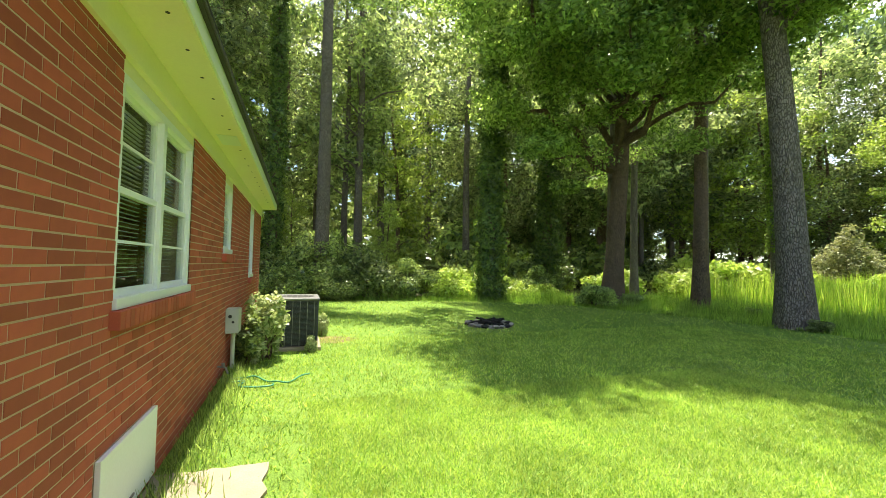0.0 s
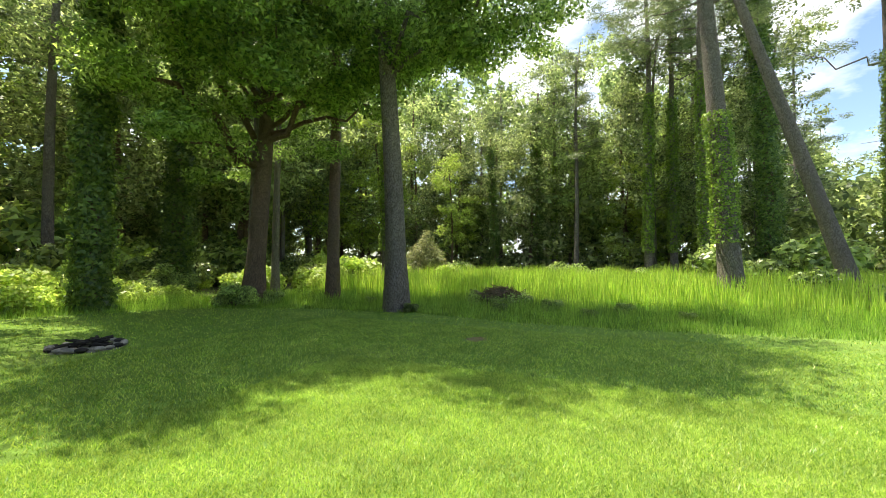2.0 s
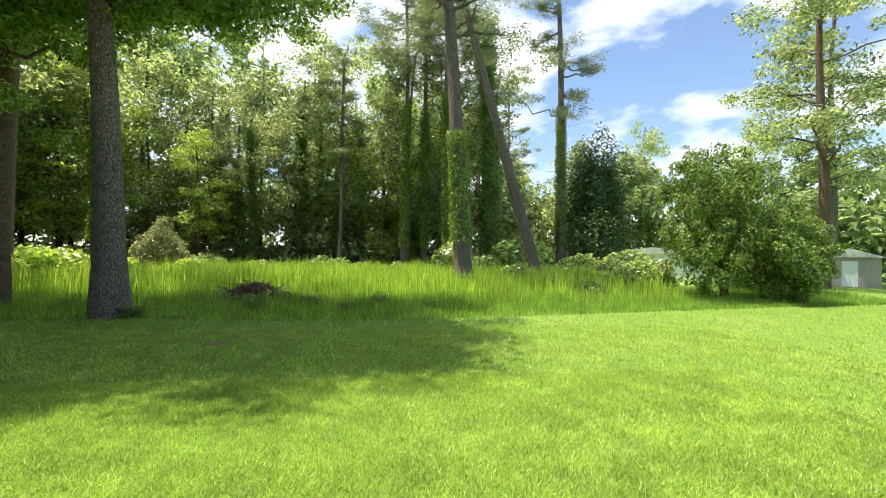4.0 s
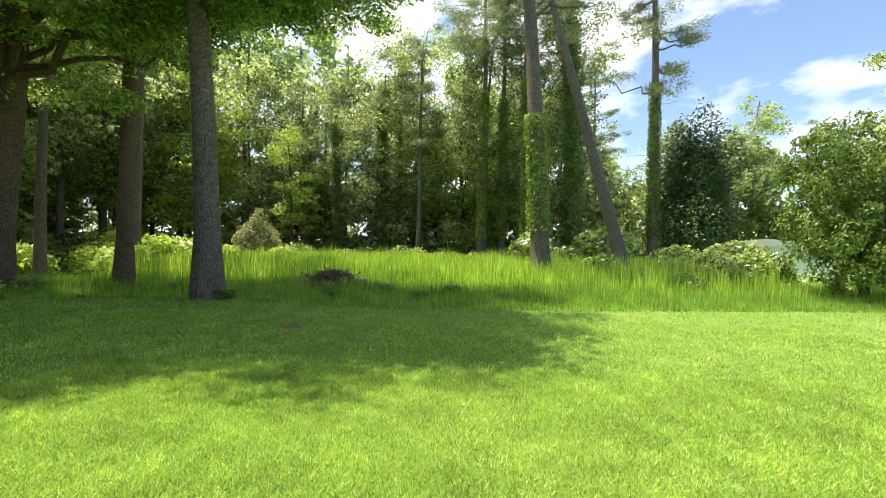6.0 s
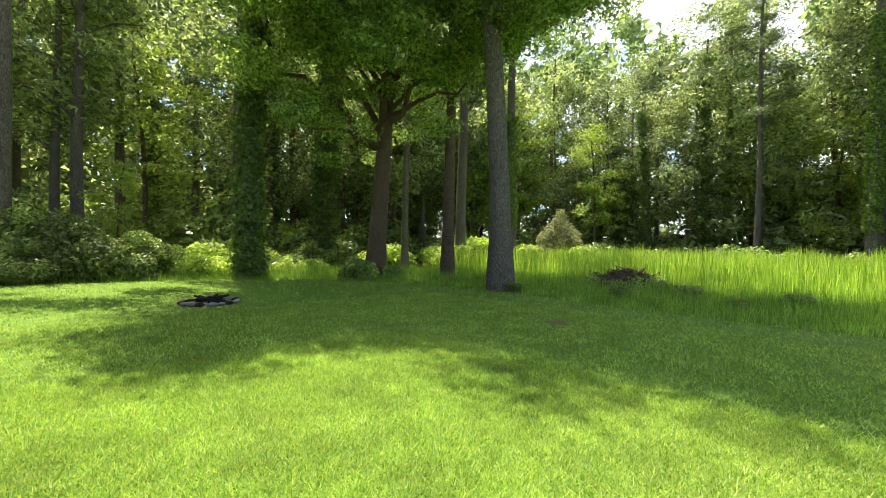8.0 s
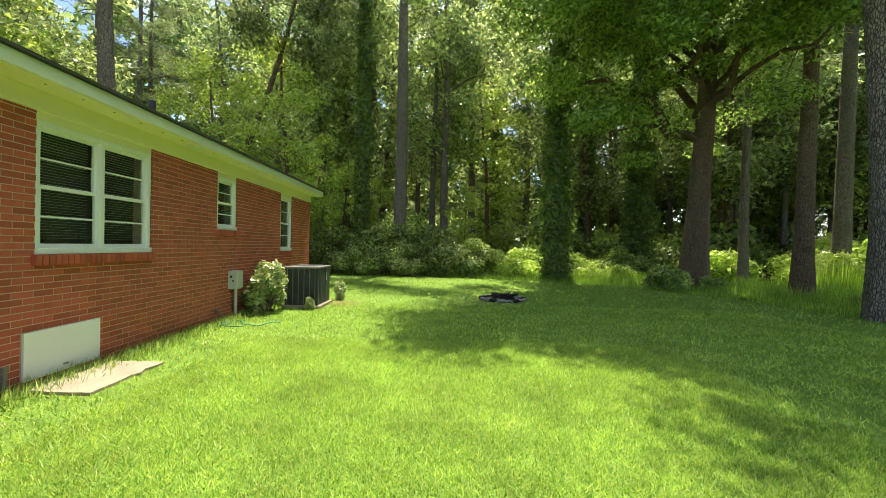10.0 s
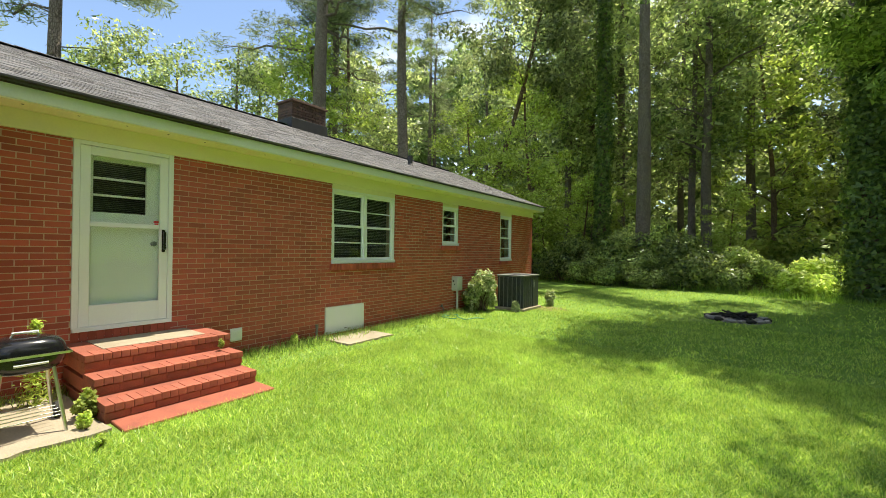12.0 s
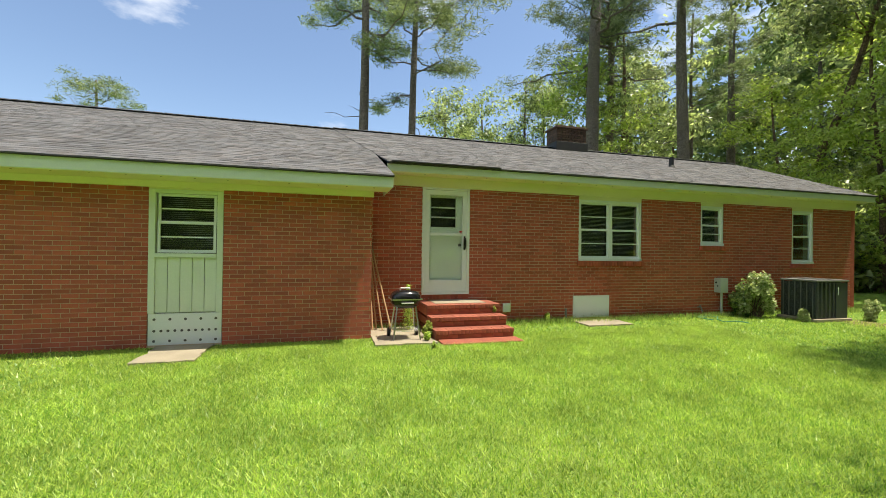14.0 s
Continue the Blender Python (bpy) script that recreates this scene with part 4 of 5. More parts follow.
tree_b = broadleaf("shade_tree", 25, 0.40, 0.42, 5.0, 16, 105000, 0.085, L_OAK, M_BARK, 12, "tall shade tree with grey furrowed bark at the lawn's edge", (-0.8, 0.5), 0.5, 1.0, low=[((-0.2, 0.1, 9.3), (-4.6, -4.8, 9.9), 0.1), ((-0.2, 0.1, 10), (-3.5, 3.5, 11), 0.1), ((-0.2, 0.1, 9.6), (3.5, -4.5, 11.2), 0.1), ((-0.2, 0.1, 8.8), (-3.6, -6.4, 8.9), 0.09), ((-0.3, 0.2, 11.5), (-5.8, -0.2, 14.0), 0.11), ((-0.3, 0.2, 11.8), (-5.3, -1.5, 14.2), 0.1), ((-0.3, 0.2, 12.5), (-3.9, -4.7, 14.5), 0.1), ((-0.3, 0.2, 13.0), (-1.6, -6.6, 15.0), 0.1), ((-0.3, 0.2, 12.2), (-4.4, -3.2, 15.2), 0.1), ((-0.3, 0.2, 13.0), (-3.2, -3.4, 15.4), 0.1), ((-0.3, 0.2, 14), (3.0, -5.5, 18.5), 0.1), ((-0.3, 0.2, 12.5), (-6.0, 2.0, 15.5), 0.1)])
place(tree_b, 13.5, 7.9)
tree_a = broadleaf("shade_tree", 24, 0.29, 0.4, 4.2, 14, 32000, 0.085, L_OAK, M_OAKBARK, 13, "slim tall shade tree beside the oak", (0.5, 0.4), 0.5, 1.0)
place(tree_a, 15.4, 12.4)
place(pine("pine_tree", 24, 0.26, 0.55, 3.5, 16, 6000, 0.16, 14, "straight pine behind the oak", (0.2, 0.1)), 14.9, 16.9)
place(pine("pine_tree", 26, 0.36, 0.55, 3.8, 18, 6000, 0.17, 15, "grey-barked pine in the tall grass", (0.3, -0.2)), 21.4, 17.2)
place(pine("pine_tree", 25, 0.3, 0.5, 3.6, 18, 6000, 0.17, 16, "ivy-hung pine in the tall grass", (-0.2, 0.3), ivy=9), 21.4, 13.2)
place(pine("pine_tree", 22, 0.22, 0.55, 3.0, 14, 5000, 0.17, 17, "thin pine at the wood's edge"), 18.0, 18.6)
place(pine("pine_tree", 27, 0.48, 0.5, 4.5, 22, 9000, 0.17, 18, "large pine with ivy climbing its trunk", (0.3, 1.6), ivy=8.5, dead=8), 21.5, -4.1)
place(pine("pine_tree", 25, 0.38, 0.62, 4.8, 22, 9000, 0.17, 19, "leaning grey pine at the field's edge", (1.5, 6.4), dead=7), 24.5, -9.4)
place(pine("pine_tree", 30, 0.42, 0.45, 5.0, 26, 9000, 0.2, 20, "tall pine above a dark evergreen", (0.4, 0.3), ivy=15), 34, -14.9)
place(ivied("ivied_tree", 21, 0.35, 0.7, 9000, 21, "trunk wholly wrapped in ivy", 1500), 33, -8.4)
place(ivied("ivied_tree", 14, 0.3, 0.55, 8000, 22, "ivy-wrapped trunk at the lawn's edge", 2500), 8.5, 17.6)
place(ivied("ivied_tree", 17, 0.35, 0.75, 9000, 23, "ivy-wrapped trunk among the trees", 2500), 14.2, 21.6)
place(pine("pine_tree", 28, 0.36, 0.6, 3.8, 16, 5000, 0.18, 24, "straight grey pine behind the bushes", (0.2, 0)), 1.0, 20.6)
place(ivied("ivied_tree", 22, 0.25, 0.3, 6000, 25, "slim ivied trunk behind the bushes", 2000), -1.3, 21.5)

# pines behind the house
wp1 = pine("pine_tree", 21, 0.30, 0.52, 4.4, 22, 13000, 0.17, 31, "tall pine behind the house", (0.3, 0.2), dead=6)
place(wp1, -13.5, -1.1)
place(pine("pine_tree", 20, 0.24, 0.45, 4.4, 22, 13000, 0.17, 32, "pine with drooping boughs behind the house", (0.1, 0.3), dead=7), -13.0, 1.3)
place(pine("pine_tree", 27, 0.42, 0.42, 4.6, 24, 12000, 0.17, 33, "dark tall pine behind the chimney", (0.2, 0.5)), -12.0, 10.8)
again(wp1, -15, 14.0, 60, 1.1)
again(wp1, -9.5, 14.6, 200, 1.15)
place(pine("pine_tree", 15, 0.22, 0.6, 4.5, 20, 5000, 0.2, 34, "rounded pine far behind the wing"), -33, -21.0)

# woods: a few kinds, repeated
kinds = [
    broadleaf("woods_tree", 19, 0.24, 0.2, 3.6, 22, 7600, 0.155, L_WOODS, M_OAKBARK, 41, "tall leafy tree in the woods", (0.6, 0.3), 0.7, 1.15),
    broadleaf("woods_tree", 23, 0.28, 0.28, 3.6, 24, 8000, 0.155, L_WOODS, M_BARK, 42, "tall leafy tree in the woods", (-0.5, 0.6), 0.75, 1.1),
    broadleaf("woods_tree", 15, 0.17, 0.1, 2.8, 20, 7600, 0.13, L_LIGHT, M_OAKBARK, 43, "young pale-leaved tree at the wood's edge", (0.3, -0.4), 0.6, 0.95),
    pine("woods_pine", 24, 0.26, 0.5, 3.4, 20, 4300, 0.22, 44, "tall pine in the woods", (0.3, 0.2)),
    ivied("woods_ivied_tree", 18, 0.28, 0.55, 4200, 45, "ivied trunk in the woods", 1200),
]
rng = np.random.default_rng(5)
first = set()


def wood_spot(k, x, y, s):
    ob = kinds[k]
    if k in first:
        again(ob, x, y, rng.uniform(0, 360), s)
    else:
        first.add(k)
        place(ob, x, y, rng.uniform(0, 360), s)
    ob["group"] = "trees of the woods"


spots = []
for k in range(23):                      # north side
    spots.append((-16 + k * 2.45 + rng.normal() * 0.7, 27.0 + (k % 4) * 3.2 + rng.normal() * 1.0))
for k in range(6):                       # close behind the bushes
    spots.append((-5 + k * 3.9 + rng.normal() * 0.4, 26.5 + (k % 2) * 2.2))
for k in range(16):                      # north-east
    spots.append((22 + (k % 8) * 2.4 + rng.normal(), 28.5 + (k // 8) * 5 - (k % 8) * 0.3 + rng.normal()))
for k in range(30):                      # east, beyond the field
    spots.append((37 + (k % 3) * 3.6 + rng.normal() * 1.2, 22 - k * 1.15 + rng.normal() * 0.8))
for k in range(14):                      # south-east, far
    spots.append((52 + (k % 3) * 4 + rng.normal() * 1.5, -14 - k * 3.0 + rng.normal()))
for k in range(11):                      # behind the house, north-west
    spots.append((-14.5 - (k % 3) * 3.5 + rng.normal(), 11 + k * 1.2 + rng.normal()))
for i, (x, y) in enumerate(spots):
    k = rng.uniform(0.82, 1.2)
    if x > 33 and y < 20:
        k *= 0.84
    if x < -10 and y < 24:
        k *= 0.72
    wood_spot(int(rng.choice(5, p=[0.3, 0.24, 0.14, 0.2, 0.12])), x, y, k)
for x, y, s in ((-19, 5, 0.62), (-21, 8, 0.66), (-24, 1, 0.5), (-6.5, 16.8, 0.62), (-4.5, 19.5, 0.8)):
    wood_spot(2 if y > 15 else 0, x, y, s)
umbrella_pine = pine("pine_tree", 22, 0.24, 0.6, 4.2, 20, 7000, 0.18, 35, "ivied pine with a flat crown beyond the field", ivy=12)
place(umbrella_pine, 40.5, 6.4)
for x, y, a in ((34.0, -1.4, 20), (35.5, -3.2, 140), (31.5, -4.6, 250), (37.0, -5.6, 80)):
    again(umbrella_pine, x, y, a, 1.2)
# an old tree leaning over the house's far end
place(broadleaf("leaning_tree", 17, 0.2, 0.55, 3.6, 14, 9000, 0.12, L_WOODS, M_OAKBARK, 46, "dark leaning tree beyond the house's end", (5.5, 1.0), 0.6, 1.0), -8.5, 18.5)
# far right: tall trees with the sky behind them
place(broadleaf("field_tree", 24, 0.4, 0.3, 6.0, 24, 16000, 0.12, L_WOODS, M_OAKBARK, 47, "tall open-crowned tree across the field", (-2.0, 1.5), 0.5, 1.1), 26, -31)
again(kinds[1], 31, -38, 40, 1.2)

def understory(g, n, per):
    """Leafy clumps under the trees on the east and north sides: their leaves, sizes and ways."""
    k = g.random(n)
    east = np.stack([g.uniform(38, 47, n), 24 - 42 * k, 8 * g.random(n) ** 1.3], 1)
    north = np.stack([-24 + 66 * k, g.uniform(35, 44, n), 9 * g.random(n) ** 1.3], 1)
    c = np.where(g.random((n, 1)) < 0.42, east, north)
    p, face = puffs(c, g.uniform(0.9, 1.7, (n, 1)) * [1, 1, 0.8], per, g, 0.3)
    p[:, 2] = np.abs(p[:, 2])
    return p, 0.27, g, 0.6, 0.4, face, False


# far woods behind everything: many leafy clumps, rising and falling along the skyline
fr = np.random.default_rng(6)
n = 2000
az = np.radians(np.concatenate([fr.uniform(-78, 60, 1060), fr.uniform(52, 130, 800), fr.uniform(130, 160, 140)]))
rad = np.where(az > 0.95, fr.uniform(44, 58, n), np.where(az > -0.2, fr.uniform(48, 60, n), fr.uniform(58, 76, n)))
top = np.interp(np.degrees(az), [-78, -40, -20, -9, 1, 4, 8, 12, 50, 60, 125, 135, 160], [9, 12, 13, 24, 24, 15, 15, 26, 27, 27, 27, 13, 8]) + 2.5 * np.sin(az * 19) + 1.5 * np.sin(az * 43 + 1)
pts = np.stack([np.cos(az) * rad, np.sin(az) * rad, 0.4 + fr.random(n) ** 0.9 * top], 1)
wid = fr.uniform(1.3, 2.6, (n, 1)) * [1.0, 1.0, 0.8]
p, face = puffs(pts, wid, 75, fr, 0.3)
p[:, 2] = np.abs(p[:, 2])
put("woods_understory", np_mesh("woods_understory", *leaf_quads(*understory(fr, 1150, 55)), L_WOODS), label="dense undergrowth deep in the woods", category="undergrowth", kind="stuff")
put("far_woods", np_mesh("far_woods", *leaf_quads(p, 0.42, fr, 0.6, 0.4, face, False), L_FAR), label="distant dense green woods", category="woods", kind="stuff")

# ---- shrubs ----
hedge = shrub("wild_bush", 2.2, 1.6, 2.7, 4400, 0.1, L_SHRUB, 51, "dense wild bush at the lawn's edge")
hedge2 = shrub("wild_bush", 1.8, 1.5, 2.0, 4500, 0.09, L_SHRUB, 52, "dense dark bush at the lawn's edge")
place(hedge, -2.6, 20.0)
again(hedge, 0.3, 19.8, 80, 1.1)
again(hedge, 3.1, 19.9, 150, 1.05)
place(hedge2, 5.2, 19.3)
again(hedge2, 1.7, 18.9, 60, 0.8)
again(hedge2, -0.8, 18.9, 130, 0.85)
again(hedge, -5.6, 20.4, 220, 1.15)
again(hedge, 0.9, 22.4, 300, 1.35)
for x, y, a, k in ((-2.4, 22.2, 30, 0.42), (-0.3, 23.0, 160, 0.36), (-4.6, 21.6, 250, 0.45), (4.6, 22.6, 90, 0.34)):
    again(kinds[2], x, y, a, k)
light = shrub("pale_bush", 1.3, 1.2, 1.1, 1800, 0.105, L_LIGHT, 53, "pale green bush in dappled sun")
place(light, 7.0, 18.6)
again(light, 9.9, 18.4, 100, 0.9)
again(light, 11.6, 18.2, 40, 0.8)
again(light, 10.2, 20.2, 200, 1.3)
again(light, 7.6, 20.4, 20, 1.5)
again(hedge2, 12.6, 20.0, 20, 0.9)
low_bush = shrub("low_bush", 1.1, 0.9, 1.15, 3200, 0.07, L_SHRUB, 54, "low bush at the oak's foot")
place(low_bush, 11.9, 14.3)
again(low_bush, 13.3, 13.9, 90, 0.6)
again(low_bush, 13.3, 7.2, 30, 0.35)
for x, y, s in ((14.6, 4.3, 0.45), (15.4, 2.6, 0.62), (14.3, 1.2, 0.4), (15.6, 0.2, 0.55), (16.8, 3.8, 0.6), (14.8, -1.6, 0.4), (15.2, 10.2, 0.4)):
    again(low_bush, x, y, x * 50, s * 0.85)
for x, y, s in ((19.5, 16.5, 1.6), (22, 18.5, 1.9), (25, 15.5, 1.9), (20.6, 14.4, 1.2), (24.3, 18.8, 2.4), (18.2, 20.5, 1.6)):
    again(light, x, y, x * 40, s)
weeping = shrub("vine_mound", 1.9, 1.7, 4.6, 5200, 0.10, L_DRY, 55, "greyish vine-draped mound at the wood's edge", n=26)
place(weeping, 28.6, 14.2)
again(light, 27.6, 12.4, 10, 1.7)
shrub_dark = shrub("evergreen_tree", 3.4, 3.3, 14.6, 16000, 0.16, L_DARK, 56, "dark dense evergreen beside the tall pine", "tree", 40)
place(shrub_dark, 34.5, -18.3)
mound = vine_mass("vine_tree", [(0, 0, 3.4, 2.7), (0.4, 1.9, 4.2, 2.5), (-0.5, 2.4, 5.4, 1.9), (-0.8, -1.2, 4.6, 2.6), (0.2, -0.2, 5.9, 1.9), (0.5, -2.9, 3.2, 2.2), (-1.6, -4.2, 2.0, 1.8), (-1.4, 2.6, 2.2, 1.9), (-2.0, -0.6, 2.1, 2.0), (-2.4, -2.8, 1.3, 1.3)], 24000, 57, "tree smothered in bright green vines")
place(mound, 17.9, -16.0, 0, 0.7, 0.97)
again(mound, 20.4, -20.9, 130, 0.6, 0.62)
edge_bush = shrub("field_bush", 1.5, 1.3, 1.7, 1500, 0.12, L_SHRUB, 58, "rounded bush at the field's edge")
place(edge_bush, 22.6, -7.3)
for x, y, s in ((24.0, -11.5, 1.0), (21.5, -11.9, 1.2), (19.6, -11.8, 0.9), (23.5, -14, 1.2), (19.8, -8.2, 0.7), (26, -12.5, 1.4), (18.2, -9.5, 0.6), (31, -10, 2.2), (29.5, -5.5, 1.9), (20.6, -13.2, 1.15), (22.6, -15.2, 1.3), (25.5, -15.8, 1.6)):
    again(edge_bush, x, y, x * 70, s)
# undergrowth along the woods' edges
ur = np.random.default_rng(8)
for k in range(26):
    again(edge_bush if k % 5 else light, 33.8 + ur.normal() * 0.9, 21 - k * 1.35, ur.uniform(0, 360), ur.uniform(0.7, 1.3))
for k in range(22):
    again(edge_bush if k % 3 else light, 9 + k * 1.25, (23.2 if k < 7 else 27.5) + ur.normal() * 0.9, ur.uniform(0, 360), ur.uniform(1.0, 1.9))
for k in range(24):
    again(edge_bush if k % 2 else light, -16 + k * 1.8, 29 + (k % 3) * 3 + ur.normal(), ur.uniform(0, 360), ur.uniform(2.0, 3.2))
for k in range(8):
    again(light if k % 2 else edge_bush, -6.5 - k * 1.5, 17.0 + ur.normal(), ur.uniform(0, 360), ur.uniform(1.4, 2.2))

# ---- grass ----


def blades(name, x, y, h, w, mat, seed, label, lean=0.5, bend=False, z=0.0):
    """Single blades at the given places, one triangle each, or two when they bend."""
    g = np.random.default_rng(seed)
    n = len(x)
    a, t = g.uniform(0, 2 * math.pi, n), g.uniform(0, 2 * math.pi, n)
    side = np.stack([np.cos(a), np.sin(a), np.zeros(n)], 1) * w[:, None]
    base = np.stack([x, y, np.full(n, z)], 1)
    off = np.stack([np.cos(t), np.sin(t), np.zeros(n)], 1) * (h * lean * g.random(n))[:, None]
    tip = base + off + np.stack([np.zeros(n), np.zeros(n), h], 1)
    if bend:
        m = base + off * 0.3 + np.stack([np.zeros(n), np.zeros(n), h * 0.55], 1)
        v = np.stack([base - side, base + side, m + side * 0.8, tip, m - side * 0.8], 1).reshape(-1, 3)
        o = np.arange(n)[:, None] * 5
        f = np.concatenate([o + [0, 1, 2, 4], o + [4, 2, 3, 3]], 1).reshape(-1, 4)
        tri = np.concatenate([o + [0, 1, 2], o + [0, 2, 4], o + [4, 2, 3]], 1).reshape(-1, 3)
        return put(name, np_mesh(name, v, tri, mat), label=label, category="grass", kind="stuff")
    v = np.stack([base - side, base + side, tip], 1).reshape(-1, 3)
    return put(name, np_mesh(name, v, np.arange(n * 3).reshape(-1, 3), mat), label=label, category="grass", kind="stuff")


gr = np.random.default_rng(9)


def on_lawn(x, y):
    ok = x < edge_x(y) + gr.normal(size=len(x)) * 0.12
    ok &= ~((x < WX + 0.06) & (y > WING_Y)) & ~((x < WING_X + 0.05) & (y < WING_Y))
    ok &= ~((x > -0.9) & (x < 0.8) & (y > SY0) & (y < SY1))
    ok &= ~((x < 0.68 + gr.normal(size=len(x)) * 0.04) & (y > -1.84) & (y < -0.84))
    ok &= ~((x < -0.13 + gr.normal(size=len(x)) * 0.03) & (y > 2.45) & (y < 3.52))
    ok &= ~((x < 1.03 + gr.normal(size=len(x)) * 0.03) & (y > -4.92) & (y < -4.2))
    ok &= np.hypot(x - 4.95, y - 10.2) > 0.62 + 0.06 * gr.normal(size=len(x))
    ok &= np.hypot((x - 9.3) / 1.3, y - 3.3) > 0.1 + 0.26 * np.abs(gr.normal(size=len(x)))
    ok &= (np.hypot((x - 3.9) / 1.0, (y + 2.4) / 0.9) > 0.14 * np.abs(gr.normal(size=len(x))))
    return ok


n = 400000
x, y = gr.uniform(0.2, 6.6, n), gr.uniform(-5.6, 5.0, n)
ok = on_lawn(x, y)
x, y = x[ok], y[ok]
blades("lawn_grass", x, y, gr.uniform(0.015, 0.05, len(x)), gr.uniform(0.003, 0.0052, len(x)), L_LAWN, 1, "short bright green mown lawn grass", 1.5)
n = 190000
x, y = gr.uniform(-0.9, 11, n), gr.uniform(-9, 9, n)
ok = on_lawn(x, y) & ~((x > 0.2) & (x < 6.6) & (y > -5.6) & (y < 5.0))
x, y = x[ok], y[ok]
blades("lawn_grass", x, y, gr.uniform(0.02, 0.055, len(x)), gr.uniform(0.005, 0.009, len(x)), L_LAWN, 6, "short bright green mown lawn grass", 1.4)
n = 130000
x, y = gr.uniform(-8, 17, n), gr.uniform(-24, 19, n)
ok = on_lawn(x, y) & ~((x > -0.9) & (x < 11) & (y > -9) & (y < 9))
x, y = x[ok], y[ok]
blades("lawn_grass", x, y, gr.uniform(0.025, 0.06, len(x)), gr.uniform(0.007, 0.015, len(x)), L_LAWN, 2, "short green mown lawn grass further off", 1.2)
# rough strip and tall field grass
n = 70000
y = gr.uniform(-24, 19, n)
x = edge_x(y) + gr.random(n) ** 1.3 * 7
h = 0.12 + 0.45 * np.clip((x - edge_x(y)) / 3.0, 0, 1) * gr.uniform(0.4, 1.2, n)
blades("rough_grass", x, y, h, gr.uniform(0.006, 0.014, n), L_ROUGH, 3, "uncut grass along the lawn's edge", 0.5)
n = 48000
y = gr.uniform(-13, 15, n)
x = 16.2 + 16.8 * gr.random(n) ** 0.85
lump = np.sin(x * 1.1 + 2) * np.sin(y * 0.9) * 0.25 + np.sin(y * 2.3) * 0.12
h = (1.4 + lump) * gr.uniform(0.45, 1.15, n) * np.clip((x - 15.2) / 3.2, 0.22, 1)
h = np.where((np.abs(y - 4.9 * x / 16.8) < 1.3) & (x < 18), h * 0.3, h)
blades("tall_grass", x, y, h, gr.uniform(0.01, 0.025, n), L_TALL, 4, "tall bright green weeds and field grass", 0.22, True)
n = 9000
t = gr.uniform(-1.8, 11.3, n)
blades("wall_weeds", WX + 0.06 + np.abs(gr.normal(size=n)) * 0.16, t, gr.uniform(0.04, 0.16, n), gr.uniform(0.004, 0.009, n), L_OAK, 5, "longer grass and weeds along the wall", 0.8)

# ---- things by the house ----
def slab(name, x0, x1, y0, y1, z, label, seed):
    """A worn concrete slab with an uneven outline."""
    r = np.random.default_rng(seed)
    bm = bmesh.new()
    ring = []
    for a, b in (((x0, y0), (x1, y0)), ((x1, y0), (x1, y1)), ((x1, y1), (x0, y1)), ((x0, y1), (x0, y0))):
        for k in np.linspace(0, 1, 8, endpoint=False):
            ring.append((a[0] + (b[0] - a[0]) * k + r.normal() * 0.012, a[1] + (b[1] - a[1]) * k + r.normal() * 0.012))
    top = [bm.verts.new((p[0], p[1], z)) for p in ring]
    low = [bm.verts.new((p[0], p[1], -0.05)) for p in ring]
    bm.faces.new(top)
    for i in range(len(ring)):
        j = (i + 1) % len(ring)
        bm.faces.new((low[i], low[j], top[j], top[i]))
    bmesh.ops.recalc_face_normals(bm, faces=bm.faces)
    return tagged(part(name, bm, M_CONCRETE), label, "slab", kind="structure")


slab("concrete_pad", -0.9, 0.7, -1.83, -0.86, 0.03, "worn concrete pad beside the steps", 1)
slab("hatch_slab", -0.88, -0.12, 2.5, 3.53, 0.03, "sunlit concrete slab below the hatch", 2)
slab("wing_slab", 0.08, 1.04, -4.93, -4.2, 0.03, "concrete slab below the boarded doorway", 3)

# kettle-style grill on four legs
grill = empty("charcoal_grill", (0.25, -1.3, 0.03), "black enamel charcoal grill on bright metal legs", "grill")


def lid_shape(z0, h, w, d, up):
    bm = bmesh.new()
    rings = []
    for i in range(7):
        k = i / 6
        s = math.cos(k * math.pi / 2 * 0.93) ** 0.55
        ring = []
        for j in range(24):
            a = 2 * math.pi * j / 24
            cx, cy = math.cos(a), math.sin(a)
            q = (abs(cx) ** 3.2 + abs(cy) ** 3.2) ** (-1 / 3.2)
            ring.append(bm.verts.new((cx * q * d * s, cy * q * w * s, z0 + up * h * math.sin(k * math.pi / 2))))
        rings.append(ring)
    for a, b in zip(rings[:-1], rings[1:]):
        for j in range(24):
            bm.faces.new((a[j], a[(j + 1) % 24], b[(j + 1) % 24], b[j]))
    bm.faces.new(rings[-1])
    bmesh.ops.recalc_face_normals(bm, faces=bm.faces)
    for f in bm.faces:
        f.smooth = True
    return bm


lid = part("lid", lid_shape(0.66, 0.13, 0.25, 0.2, 1), M_BLACK, grill, "glossy black domed lid")
part("bowl", lid_shape(0.645, 0.15, 0.245, 0.195, -1), M_BLACK, grill)
part("rim", boxes((0.197, 0.206, -0.24, 0.24, 0.644, 0.664), (-0.206, -0.197, -0.24, 0.24, 0.644, 0.664), (-0.2, 0.2, 0.247, 0.255, 0.644, 0.664), (-0.2, 0.2, -0.255, -0.247, 0.644, 0.664)), M_CHROME, grill, "bright metal rim")
bm = bmesh.new()
rod(bm, (0, -0.09, 0.775), (0, -0.07, 0.82), 0.008)
rod(bm, (0, 0.09, 0.775), (0, 0.07, 0.82), 0.008)
